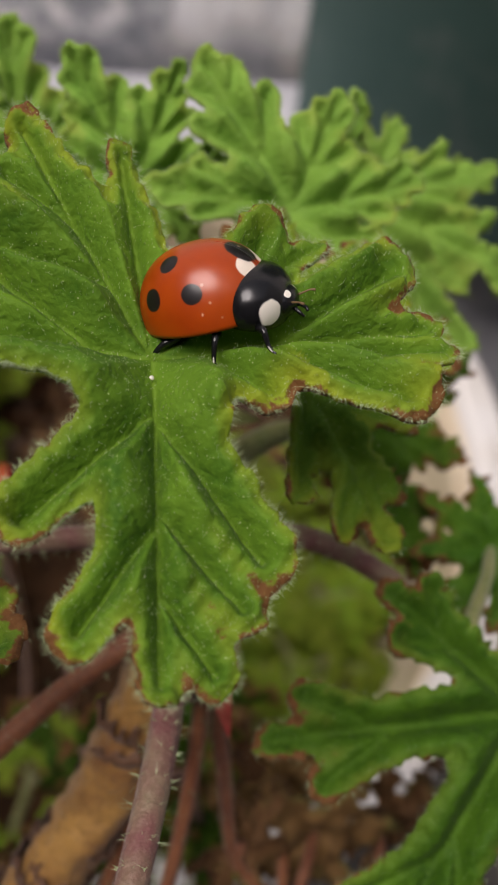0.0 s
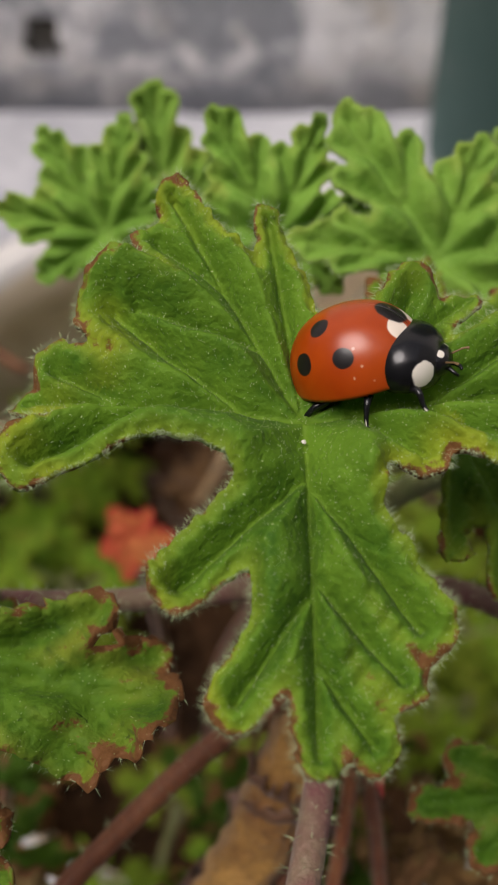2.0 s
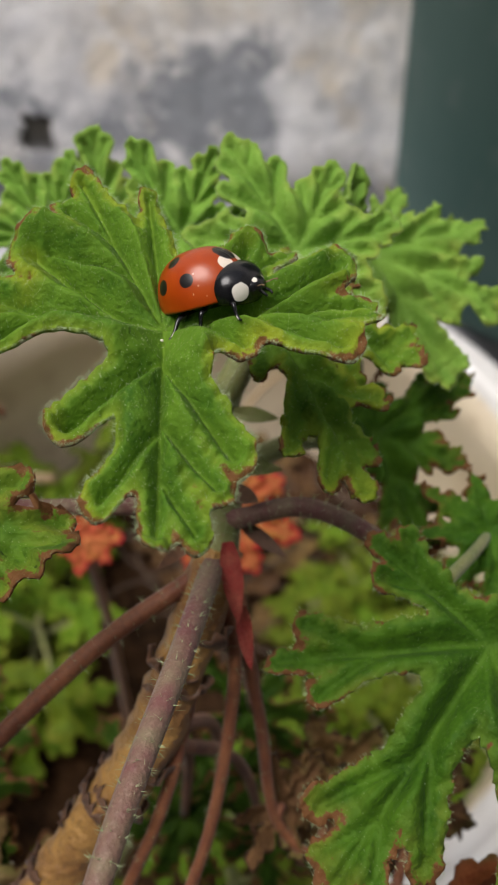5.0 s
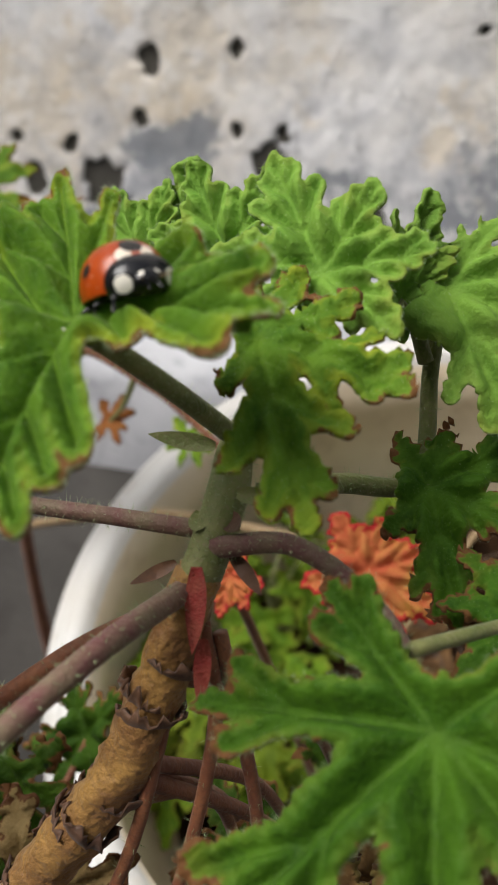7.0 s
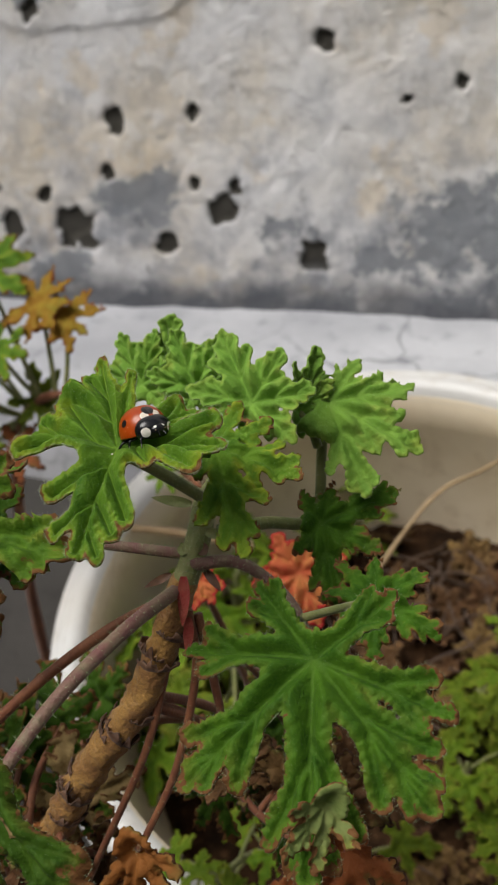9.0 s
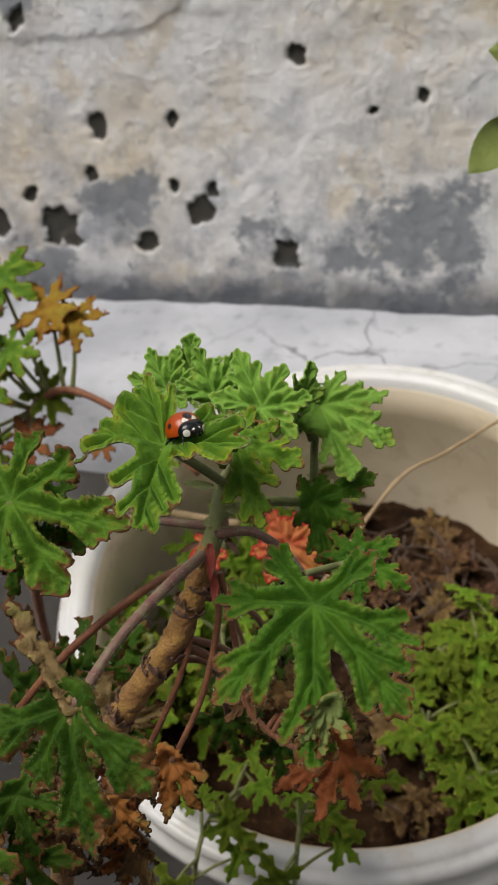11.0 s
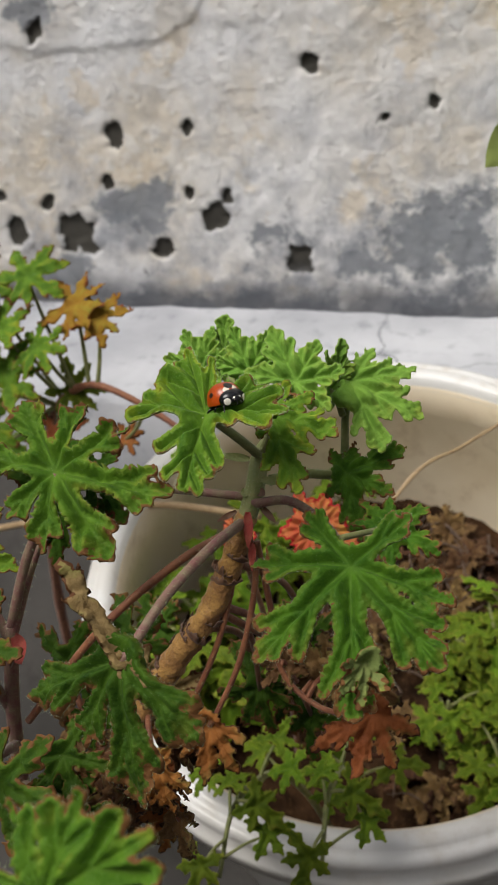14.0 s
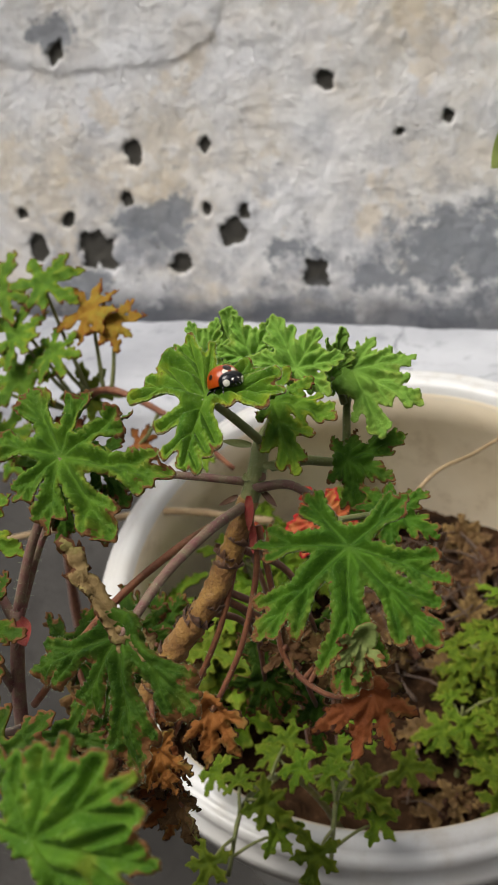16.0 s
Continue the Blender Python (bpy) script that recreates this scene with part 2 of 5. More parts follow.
def wall_material():
    m, nt, b = material("wall_plaster")
    vec = coords(nt)
    at = nt.nodes.new("ShaderNodeAttribute")
    at.attribute_name = "wear"
    sep = nt.nodes.new("ShaderNodeSeparateColor")
    nt.links.new(at.outputs["Color"], sep.inputs[0])
    stain, pit_shade, layer = sep.outputs[0], sep.outputs[1], sep.outputs[2]
    c = mix(nt, ramp(nt, [(0.38, (0, 0, 0)), (0.62, (1, 1, 1))], noise_tex(nt, 16, 4, 0.55, vec)), (0.72, 0.715, 0.72), (0.66, 0.60, 0.51))
    c = mix(nt, ramp(nt, [(0.5, (0, 0, 0)), (0.75, (1, 1, 1))], noise_tex(nt, 9, 3, 0.5, vec)), c, (0.76, 0.75, 0.75))
    c = mix(nt, calc(nt, "MULTIPLY", ramp(nt, [(0.55, (0, 0, 0)), (0.72, (1, 1, 1))], noise_tex(nt, 60, 4, 0.6, vec)), 0.35), c, (0.42, 0.40, 0.38))
    flake = ramp(nt, [(0.50, (0, 0, 0)), (0.55, (1, 1, 1))], noise_tex(nt, 70, 6, 0.7, vec))
    c = mix(nt, calc(nt, "MULTIPLY", flake, 0.42), c, (0.80, 0.79, 0.78))
    sand = ramp(nt, [(0.56, (0, 0, 0)), (0.62, (1, 1, 1))], noise_tex(nt, 21, 5, 0.6, vec))
    c = mix(nt, calc(nt, "MULTIPLY", sand, 0.50), c, (0.66, 0.54, 0.37))
    c = mix(nt, calc(nt, "MULTIPLY", layer, 0.5), c, (0.70, 0.705, 0.72))
    low = nt.nodes.new("ShaderNodeSeparateXYZ")
    nt.links.new(vec, low.inputs[0])
    damp = ramp(nt, [(0.20, (1, 1, 1)), (0.33, (0, 0, 0))], low.outputs[2])
    speck = ramp(nt, [(0.46, (0, 0, 0)), (0.66, (1, 1, 1))], noise_tex(nt, 38, 5, 0.65, vec))
    c = mix(nt, calc(nt, "MULTIPLY", speck, calc(nt, "ADD", calc(nt, "MULTIPLY", damp, 0.75), 0.20)), c, (0.25, 0.265, 0.30))
    chip = ramp(nt, [(0.62, (0, 0, 0)), (0.70, (1, 1, 1))], noise_tex(nt, 75, 4, 0.7, vec))
    c = mix(nt, calc(nt, "MULTIPLY", chip, calc(nt, "ADD", calc(nt, "MULTIPLY", damp, 0.8), 0.12)), c, (0.14, 0.13, 0.12))
    blot = calc(nt, "ADD", stain, calc(nt, "MULTIPLY", calc(nt, "SUBTRACT", noise_tex(nt, 46, 7, 0.72, vec), 0.5), 2.8))
    c = mix(nt, calc(nt, "MULTIPLY", ramp(nt, [(0.46, (0, 0, 0)), (0.74, (1, 1, 1))], blot), 0.85), c, (0.195, 0.21, 0.235))
    # the pits are shallow; the shade of their depth is put into the colour
    ragged = calc(nt, "ADD", pit_shade, calc(nt, "MULTIPLY", calc(nt, "SUBTRACT", noise_tex(nt, 150, 4, 0.65, vec), 0.5), 0.5))
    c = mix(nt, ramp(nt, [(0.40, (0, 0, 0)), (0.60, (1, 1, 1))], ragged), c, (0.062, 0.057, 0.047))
    seam = calc(nt, "ADD", low.outputs[2], calc(nt, "MULTIPLY", calc(nt, "SUBTRACT", noise_tex(nt, 26, 4, 0.6, vec), 0.5), 0.035))
    c = mix(nt, calc(nt, "MULTIPLY", ramp(nt, [(0.203, (1, 1, 1)), (0.222, (0, 0, 0))], seam), 0.9), c, (0.10, 0.105, 0.12))
    nt.links.new(c, b.inputs["Base Color"])
    b.inputs["Roughness"].default_value = 0.9
    rough = calc(nt, "ADD", noise_tex(nt, 150, 8, 0.72, vec), calc(nt, "MULTIPLY", flake, 0.22))
    bump(nt, b, rough, 0.75, 0.003)
    return m


WALL = wall_material()


def stone_material(name, a, c, spot, scale, bump_size=0.003, cracks=0.0, gloss=0.5):
    m, nt, b = material(name)
    vec = coords(nt)
    col = mix(nt, ramp(nt, [(0.35, (0, 0, 0)), (0.65, (1, 1, 1))], noise_tex(nt, scale, 4, 0.55, vec)), a, c)
    col = mix(nt, calc(nt, "MULTIPLY", ramp(nt, [(0.55, (0, 0, 0)), (0.7, (1, 1, 1))], noise_tex(nt, scale * 5, 4, 0.6, vec)), 0.6), col, spot)
    if cracks:
        net = node(nt, "ShaderNodeTexVoronoi", Scale=scale * 1.1)
        net.feature = "DISTANCE_TO_EDGE"
        bent = nt.nodes.new("ShaderNodeVectorMath")
        bent.operation = "ADD"
        wob = node(nt, "ShaderNodeTexNoise", Scale=scale * 3.0, Detail=4.0)
        nt.links.new(vec, wob.inputs["Vector"])
        less = nt.nodes.new("ShaderNodeVectorMath")
        less.operation = "SCALE"
        less.inputs["Scale"].default_value = 0.03
        nt.links.new(wob.outputs["Color"], less.inputs[0])
        nt.links.new(vec, bent.inputs[0])
        nt.links.new(less.outputs[0], bent.inputs[1])
        nt.links.new(bent.outputs[0], net.inputs["Vector"])
        line = ramp(nt, [(0.0, (1, 1, 1)), (0.022, (0, 0, 0))], net.outputs["Distance"])
        some = ramp(nt, [(0.45, (0, 0, 0)), (0.6, (1, 1, 1))], noise_tex(nt, scale * 0.5, 2, 0.5, vec))
        col = mix(nt, calc(nt, "MULTIPLY", calc(nt, "MULTIPLY", line, some), cracks), col, tuple(v * 0.5 for v in spot))
    nt.links.new(col, b.inputs["Base Color"])
    b.inputs["Roughness"].default_value = 0.85
    b.inputs["Specular IOR Level"].default_value = gloss
    bump(nt, b, noise_tex(nt, scale * 8, 5, 0.6, vec), 0.4, bump_size)
    return m


LEDGE = stone_material("ledge_cement", (0.36, 0.365, 0.39), (0.52, 0.525, 0.55), (0.22, 0.225, 0.25), 14, cracks=0.8)
# ground grey, taken darker so that the plants' shadow sits in the colour
GROUND = stone_material("ground_shaded", (0.036, 0.033, 0.029), (0.070, 0.063, 0.056), (0.026, 0.022, 0.019), 12)
LIGHT_BLOCK = stone_material("light_block_grey", (0.26, 0.255, 0.25), (0.34, 0.335, 0.33), (0.2, 0.195, 0.19), 6)
# brown soil; the shade inside the bucket is put into this dark colour
SOIL = stone_material("soil", (0.016, 0.009, 0.005), (0.060, 0.030, 0.014), (0.14, 0.075, 0.036), 60, 0.012, gloss=0.06)
TEAL = stone_material("teal_plastic", (0.075, 0.165, 0.145), (0.13, 0.22, 0.195), (0.19, 0.25, 0.23), 9, 0.001)


def plastic(name, clean, dirty, grime):
    m, nt, b = material(name)
    vec = coords(nt)
    col = mix(nt, ramp(nt, [(0.4, (0, 0, 0)), (0.75, (1, 1, 1))], noise_tex(nt, 22, 3, 0.6, vec)), clean, dirty)
    col = mix(nt, calc(nt, "MULTIPLY", ramp(nt, [(0.52, (0, 0, 0)), (0.72, (1, 1, 1))], noise_tex(nt, 70, 5, 0.65, vec)), 0.6), col, grime)
    nt.links.new(col, b.inputs["Base Color"])
    b.inputs["Roughness"].default_value = 0.38
    bump(nt, b, noise_tex(nt, 300, 3, 0.5, vec), 0.12, 0.0006)
    return m


PLASTIC = plastic("white_plastic", (0.68, 0.67, 0.65), (0.60, 0.57, 0.52), (0.48, 0.43, 0.36))
PLASTIC_STAINED = plastic("stained_plastic", (0.72, 0.62, 0.46), (0.60, 0.49, 0.33), (0.44, 0.33, 0.20))


def plain(name, color, rough, coat=0.0):
    m, nt, b = material(name)
    col = mix(nt, ramp(nt, [(0.4, (0, 0, 0)), (0.7, (1, 1, 1))], noise_tex(nt, 1500, 3)), color, tuple(v * 0.8 for v in color))
    nt.links.new(col, b.inputs["Base Color"])
    b.inputs["Roughness"].default_value = rough
    b.inputs["Coat Weight"].default_value = coat
    b.inputs["Coat Roughness"].default_value = 0.12
    return m


BLACK = plain("chitin_black", (0.006, 0.006, 0.007), 0.25, 0.0)
CREAM = plain("chitin_cream", (0.80, 0.76, 0.66), 0.4)
ANTENNA = plain("antenna_brown", (0.20, 0.12, 0.05), 0.4)


MM = 0.00109
CASE_C, CASE_A, CASE_P = (-0.62, 0.0, 0.15), (3.2, 2.85, 2.95), 0.82


def on_case(u, v):
    """A place on the wing cases: degrees round from the front, height from rim (0) to top (1)."""
    r = math.cos(v * math.pi / 2) ** CASE_P
    return (MM * (CASE_C[0] + CASE_A[0] * math.cos(radians(u)) * r), MM * CASE_A[1] * math.sin(radians(u)) * r, MM * (CASE_C[2] + CASE_A[2] * math.sin(v * math.pi / 2)))


def wing_case_material():
    """Red wing cases with black round spots and pale shoulder marks."""
    m, nt, b = material("wing_case")
    sep = nt.nodes.new("ShaderNodeSeparateXYZ")
    nt.links.new(coords(nt), sep.inputs[0])
    side = calc(nt, "ABSOLUTE", sep.outputs[1])
    wob = noise_tex(nt, 1300, 2)

    def mark(u, v, r, stretch=1.0):
        x, y, z = on_case(u, v)
        total = None
        for out, c, k in ((sep.outputs[0], x, stretch), (side, y, 1.0), (sep.outputs[2], z, 1.0)):
            d = calc(nt, "DIVIDE", calc(nt, "SUBTRACT", out, c), r * MM * k)
            d = calc(nt, "MULTIPLY", d, d)
            total = d if total is None else calc(nt, "ADD", total, d)
        d = calc(nt, "ADD", calc(nt, "SQRT", total), calc(nt, "MULTIPLY", calc(nt, "SUBTRACT", wob, 0.5), 0.3))
        return ramp(nt, [(0.47, (1, 1, 1)), (0.53, (0, 0, 0))], calc(nt, "MULTIPLY", d, 0.5))

    c = mix(nt, ramp(nt, [(0.3, (0, 0, 0)), (0.7, (1, 1, 1))], noise_tex(nt, 500, 2)), (0.33, 0.038, 0.001), (0.41, 0.058, 0.0015))
    c = mix(nt, mark(19, 0.40, 0.52), c, (0.80, 0.70, 0.58))
    black = mark(0, 0.57, 0.72, 1.15)
    for u, v, r in ((80, 0.30, 0.46), (112, 0.66, 0.48), (121, 0.27, 0.52)):
        black = mix(nt, 1.0, black, mark(u, v, r), "LIGHTEN")
    c = mix(nt, black, c, (0.010, 0.008, 0.008))
    dust = node(nt, "ShaderNodeTexVoronoi", Scale=1500.0)
    nt.links.new(coords(nt), dust.inputs["Vector"])
    some = ramp(nt, [(0.62, (0, 0, 0)), (0.66, (1, 1, 1))], noise_tex(nt, 900, 1))
    grit = calc(nt, "MULTIPLY", ramp(nt, [(0.08, (1, 1, 1)), (0.15, (0, 0, 0))], dust.outputs["Distance"]), some)
    c = mix(nt, calc(nt, "MULTIPLY", grit, 0.6), c, (0.75, 0.50, 0.36))
    nt.links.new(c, b.inputs["Base Color"])
    b.inputs["Roughness"].default_value = 0.3
    b.inputs["Specular IOR Level"].default_value = 0.5
    b.inputs["Coat Weight"].default_value = 0.08
    b.inputs["Coat Roughness"].default_value = 0.12
    bump(nt, b, noise_tex(nt, 6000, 2), 0.06, 0.00005)
    return m


WING = wing_case_material()


def marked_black(name, spots):
    """Glossy black horn with cream patches at the given places (millimetres: x, y, z, radius), the same on both sides."""
    m, nt, b = material(name)
    sep = nt.nodes.new("ShaderNodeSeparateXYZ")
    nt.links.new(coords(nt), sep.inputs[0])
    side = calc(nt, "ABSOLUTE", sep.outputs[1])
    wob = noise_tex(nt, 1500, 2)
    c = (0.006, 0.006, 0.007)
    for x, y, z, r in spots:
        total = None
        for out, v in ((sep.outputs[0], x), (side, y), (sep.outputs[2], z)):
            d = calc(nt, "DIVIDE", calc(nt, "SUBTRACT", out, v * MM), r * MM)
            d = calc(nt, "MULTIPLY", d, d)
            total = d if total is None else calc(nt, "ADD", total, d)
        d = calc(nt, "ADD", calc(nt, "SQRT", total), calc(nt, "MULTIPLY", calc(nt, "SUBTRACT", wob, 0.5), 0.5))
        c = mix(nt, ramp(nt, [(0.47, (1, 1, 1)), (0.52, (0, 0, 0))], calc(nt, "MULTIPLY", d, 0.5)), c, (0.80, 0.76, 0.66))
    nt.links.new(c, b.inputs["Base Color"])
    b.inputs["Roughness"].default_value = 0.24
    return m


PRONOTUM = marked_black("pronotum_black", ((2.80, 1.58, -0.06, 0.58),))
HEAD = marked_black("head_black", ((3.34, 0.52, 0.34, 0.19),))



# ---- building helpers ----
def finish(name, bm, mat, parent=None, smooth=True):
    me = bpy.data.meshes.new(name)
    bm.to_mesh(me)
    bm.free()
    if smooth:
        me.shade_smooth()
    me.materials.append(mat)
    ob = new(name, me)
    if parent is not None:
        ob.parent = parent
    return ob


def thing(name, at, label, category, group="", kind=""):
    ob = new(name)
    ob.empty_display_size = 0.01
    ob.location = at
    tagged(ob, label, category, group, kind)
    return ob


def from_arrays(name, verts, faces, mat, parent=None, smooth=True, data=None):
    me = bpy.data.meshes.new(name)
    me.from_pydata([tuple(v) for v in verts], [], faces)
    if smooth:
        me.shade_smooth()
    if data is not None:
        at_name, values = data
        layer = me.color_attributes.new(at_name, "FLOAT_COLOR", "POINT")
        layer.data.foreach_set("color", np.asarray(values, float).ravel())
    me.materials.append(mat)
    ob = new(name, me)
    if parent is not None:
        ob.parent = parent
    return ob


def spline(points, n):
    """Points on a smooth curve through the given ones."""
    p = np.array(points, float)
    p = np.vstack([2 * p[0] - p[1], p, 2 * p[-1] - p[-2]])
    out = []
    for i in range(1, len(p) - 2):
        for t in np.linspace(0, 1, n, endpoint=False):
            a, b, c, d = p[i - 1], p[i], p[i + 1], p[i + 2]
            out.append(0.5 * ((2 * b) + (c - a) * t + (2 * a - 5 * b + 4 * c - d) * t * t + (3 * b - a - 3 * c + d) * t ** 3))
    out.append(p[-2])
    return np.array(out)


def tube_arrays(points, radii, n=6, seg=12, lumps=0.0, seed=0, knots=None):
    path = spline(points, n)
    rad = np.interp(np.linspace(0, 1, len(path)), np.linspace(0, 1, len(radii)), radii)
    rng = np.random.default_rng(seed)
    tan = np.gradient(path, axis=0)
    tan /= np.linalg.norm(tan, axis=1)[:, None]
    ref = np.array([0.3, 0.2, 0.93]) if abs(tan[0][2]) < 0.8 else np.array([1.0, 0.2, 0.0])
    verts, faces, normals = [], [], []
    for i, (p, t) in enumerate(zip(path, tan)):
        a = np.cross(t, ref)
        a /= np.linalg.norm(a)
        b = np.cross(t, a)
        k = 1.0
        if knots:
            k += knots[1] * max(0.0, math.cos(2 * math.pi * knots[0] * i / len(path))) ** 6
        for j in range(seg):
            w = 2 * math.pi * j / seg
            d = math.cos(w) * a + math.sin(w) * b
            r = rad[i] * k * (1 + lumps * (rng.random() - 0.5) * 2)
            verts.append(p + d * r)
            normals.append(d)
    for i in range(len(path) - 1):
        for j in range(seg):
            k = (j + 1) % seg
            faces.append((i * seg + j, i * seg + k, (i + 1) * seg + k, (i + 1) * seg + j))
    last = (len(path) - 1) * seg
    faces.append(tuple(range(seg - 1, -1, -1)))
    faces.append(tuple(last + j for j in range(seg)))
    return np.array(verts), faces, np.array(normals)


def tube(name, points, radii, mat, parent, label="", hair=0, hair_len=0.0005, **kw):
    v, f, nrm = tube_arrays(points, radii, **kw)
    ob = from_arrays(name, v, f, mat, parent)
    ob.matrix_basis = Matrix.Translation(-parent.location)
    if label:
        ob["label"] = label
    if hair:
        hairs(ob, v, nrm, int(hair * 2.2), hair_len * 1.3, kw.get("seed", 0))
    return ob


def hairs(parent, verts, normals, count, length, seed, spread=0.35, thick=0.000019, ring=False):
    """Fine short hairs standing on a surface, one joined mesh."""
    rng = np.random.default_rng(seed + 11)
    vs, fs = [], []
    for i in rng.integers(0, len(verts), count):
        mixed = rng.random() if ring else 0.0
        p, d = np.array(verts[i]) * (1 - mixed) + np.array(verts[(i + 1) % len(verts)]) * mixed, np.array(normals[i]) + rng.normal(0, spread, 3)
        d /= np.linalg.norm(d) + 1e-9
        ln = length * rng.uniform(0.5, 1.2)
        a = np.cross(d, rng.normal(0, 1, 3))
        a /= np.linalg.norm(a) + 1e-9
        b = np.cross(d, a)
        p = p + rng.normal(0, 0.00005, 3)
        k = len(vs)
        for q in range(3):
            w = 2.0944 * q
            vs.append(p + thick * (math.cos(w) * a + math.sin(w) * b))
        vs.append(p + d * ln)
        fs += [(k, k + 1, k + 3), (k + 1, k + 2, k + 3), (k + 2, k, k + 3)]
    ob = from_arrays("hairs", vs, fs, HAIR, parent, False)
    ob["kind"] = "stuff"
    return ob


def leaf_frame(c, normal):
    n = Vector(normal).normalized()
    x = Vector((0, 1, 0)).cross(n).normalized()
    y = n.cross(x)
    m = Matrix((x, y, n)).transposed().to_4x4()
    m.translation = Vector(c)
    return m


def leaf_arrays(lobes, seed=0, res=300, wide=0.31, floor=0.28, fat=1.0, tooth=0.00026, bulge=0.15, curl=0.075, ruffle=0.085, fold=0.42, thick=0.0004, lumps=0.008, fine=True):
    """A palmately lobed, crenate, puckered leaf. lobes: (degrees, millimetres, rise of the tip in millimetres[, half width in degrees[, lobules]]).
    Each lobe is a midrib with blunt side lobules branching from it; the veins are sunken and the blade bulges between them.
    lobules: (root along the midrib, degrees of turn, length of the midrib's, radius in millimetres)."""
    rng = np.random.default_rng(seed)
    lob = sorted(lobes)
    count = len(lob)
    ang = np.radians([l[0] for l in lob])
    ln = np.array([l[1] for l in lob]) / 1000
    rise = np.array([l[2] for l in lob]) / 1000
    f1, f2, f3 = rng.uniform(0, 6.28, 3)
    ribs = []
    for i, l in enumerate(lob):
        gap = min((ang[(i + 1) % count] - ang[i]) % (2 * math.pi), (ang[i] - ang[i - 1]) % (2 * math.pi))
        half = radians(l[3]) if len(l) > 3 else min(max(wide * gap, 0.16), 0.6)
        L, r = ln[i], fat * ln[i] * (0.038 + 0.060 * half)
        if len(l) > 4:
            body, tip = 0.155 * L * (0.5 + half), 0.065 * L
            ribs.append((i, (0, 0), (L - tip, ang[i]), 0.7 * body, tip, True))
            ribs.append((i, (0.12 * L, ang[i]), (0.60 * L, ang[i]), body, 0.72 * body, None))
            for root, turn, reach, width in l[4]:
                w = width / 1000
                p = np.array((math.cos(ang[i]), math.sin(ang[i]))) * root * L
                way = ang[i] + radians(turn)
                q = p + (reach * L - w) * np.array((math.cos(way), math.sin(way)))
                ribs.append((i, (root * L, ang[i]), (math.hypot(*q), math.atan2(q[1], q[0])), 1.2 * w, w, False))
            continue
        ribs.append((i, (0, 0), (L - r, ang[i]), 1.45 * r, r, True))
        ribs.append((i, (0.18 * L, ang[i]), (0.70 * L, ang[i]), 2.0 * r, 1.7 * r, None))
        plan = ((0.30, 0.95, 0.72), (0.64, 0.38, 0.90)) if fine else ((0.40, 0.75, 0.76),)
        for root, spread, reach in plan:
            for side in (1, -1):
                k = rng.uniform(0.94, 1.06)
                ribs.append((i, (root * L * k, ang[i]), ((reach * L - r) * rng.uniform(0.94, 1.06), ang[i] + side * spread * half * k), 1.25 * r, r * rng.uniform(0.85, 1.1), False))
    segs = []
    for i, a0, a1, r0, r1, main in ribs:
        p = np.array((a0[0] * math.cos(a0[1]), a0[0] * math.sin(a0[1]))) if a0[0] else np.zeros(2)
        q = np.array((a1[0] * math.cos(a1[1]), a1[0] * math.sin(a1[1])))
        segs.append((p, q - p, r0, r1, main))

    def along(x, y, seg):
        p, e, r0, r1, main = seg
        k = np.clip(((x - p[0]) * e[0] + (y - p[1]) * e[1]) / (e @ e), 0, 1)
        return np.hypot(x - p[0] - k * e[0], y - p[1] - k * e[1]), k

    def around(x, y):
        """Lobe length and tip rise that hold in the direction of each point."""
        way = np.arctan2(y, x)
        w = np.exp(-(((way[..., None] - ang + math.pi) % (2 * math.pi) - math.pi) / 0.40) ** 2) + 1e-9
        return (w * ln).sum(-1) / w.sum(-1), (w * rise).sum(-1) / w.sum(-1), way

    soft = 0.018 * ln.mean()
    small = min(tooth, 0.03 * ln.mean())

    def field(x, y):
        """Distance to the outline, negative inside."""
        total = np.exp(-np.clip((np.hypot(x, y) - floor * around(x, y)[0]) / soft, -40, 40))
        for seg in segs:
            d, k = along(x, y, seg)
            total += np.exp(-np.clip((d - seg[2] - (seg[3] - seg[2]) * k) / soft, -40, 40))
        wavy = np.sin(x * 3500 + f1 + 1.5 * np.sin(y * 900)) * np.sin(y * 3400 + f2 + 1.5 * np.sin(x * 1000)) + 0.5 * np.sin(x * 6100 + f3) * np.sin(y * 6400 + f1)
        return -soft * np.log(total) + small * wavy

    cell = 1.6 * 2 * math.pi * ln.max() / res
    n = int(1.15 * ln.max() / cell) + 2
    axis = np.arange(-n, n + 1) * cell
    X, Y = np.meshgrid(axis, axis, indexing="ij")
    keep = field(X, Y) < 0.45 * cell
    quad = keep[:-1, :-1] & keep[1:, :-1] & keep[1:, 1:] & keep[:-1, 1:]
    uses = np.zeros(keep.shape, int)
    for i, j in ((0, 0), (1, 0), (1, 1), (0, 1)):
        uses[i:uses.shape[0] - 1 + i, j:uses.shape[1] - 1 + j] += quad
    used = uses > 0
    index = np.full(keep.shape, -1)
    index[used] = np.arange(used.sum())
    x, y = X[used].copy(), Y[used].copy()
    border = np.flatnonzero(uses[used] < 4)
    bx, by = x[border], y[border]
    tiny = 0.05 * cell
    for _ in range(3):
        f = field(bx, by)
        gx, gy = (field(bx + tiny, by) - f) / tiny, (field(bx, by + tiny) - f) / tiny
        g = gx * gx + gy * gy + 0.05
        bx, by = bx - np.clip(f * gx / g, -0.5 * cell, 0.5 * cell), by - np.clip(f * gy / g, -0.5 * cell, 0.5 * cell)
    x[border], y[border] = bx, by
    out_n = np.stack([gx, gy, np.full(len(bx), 0.15)], 1)
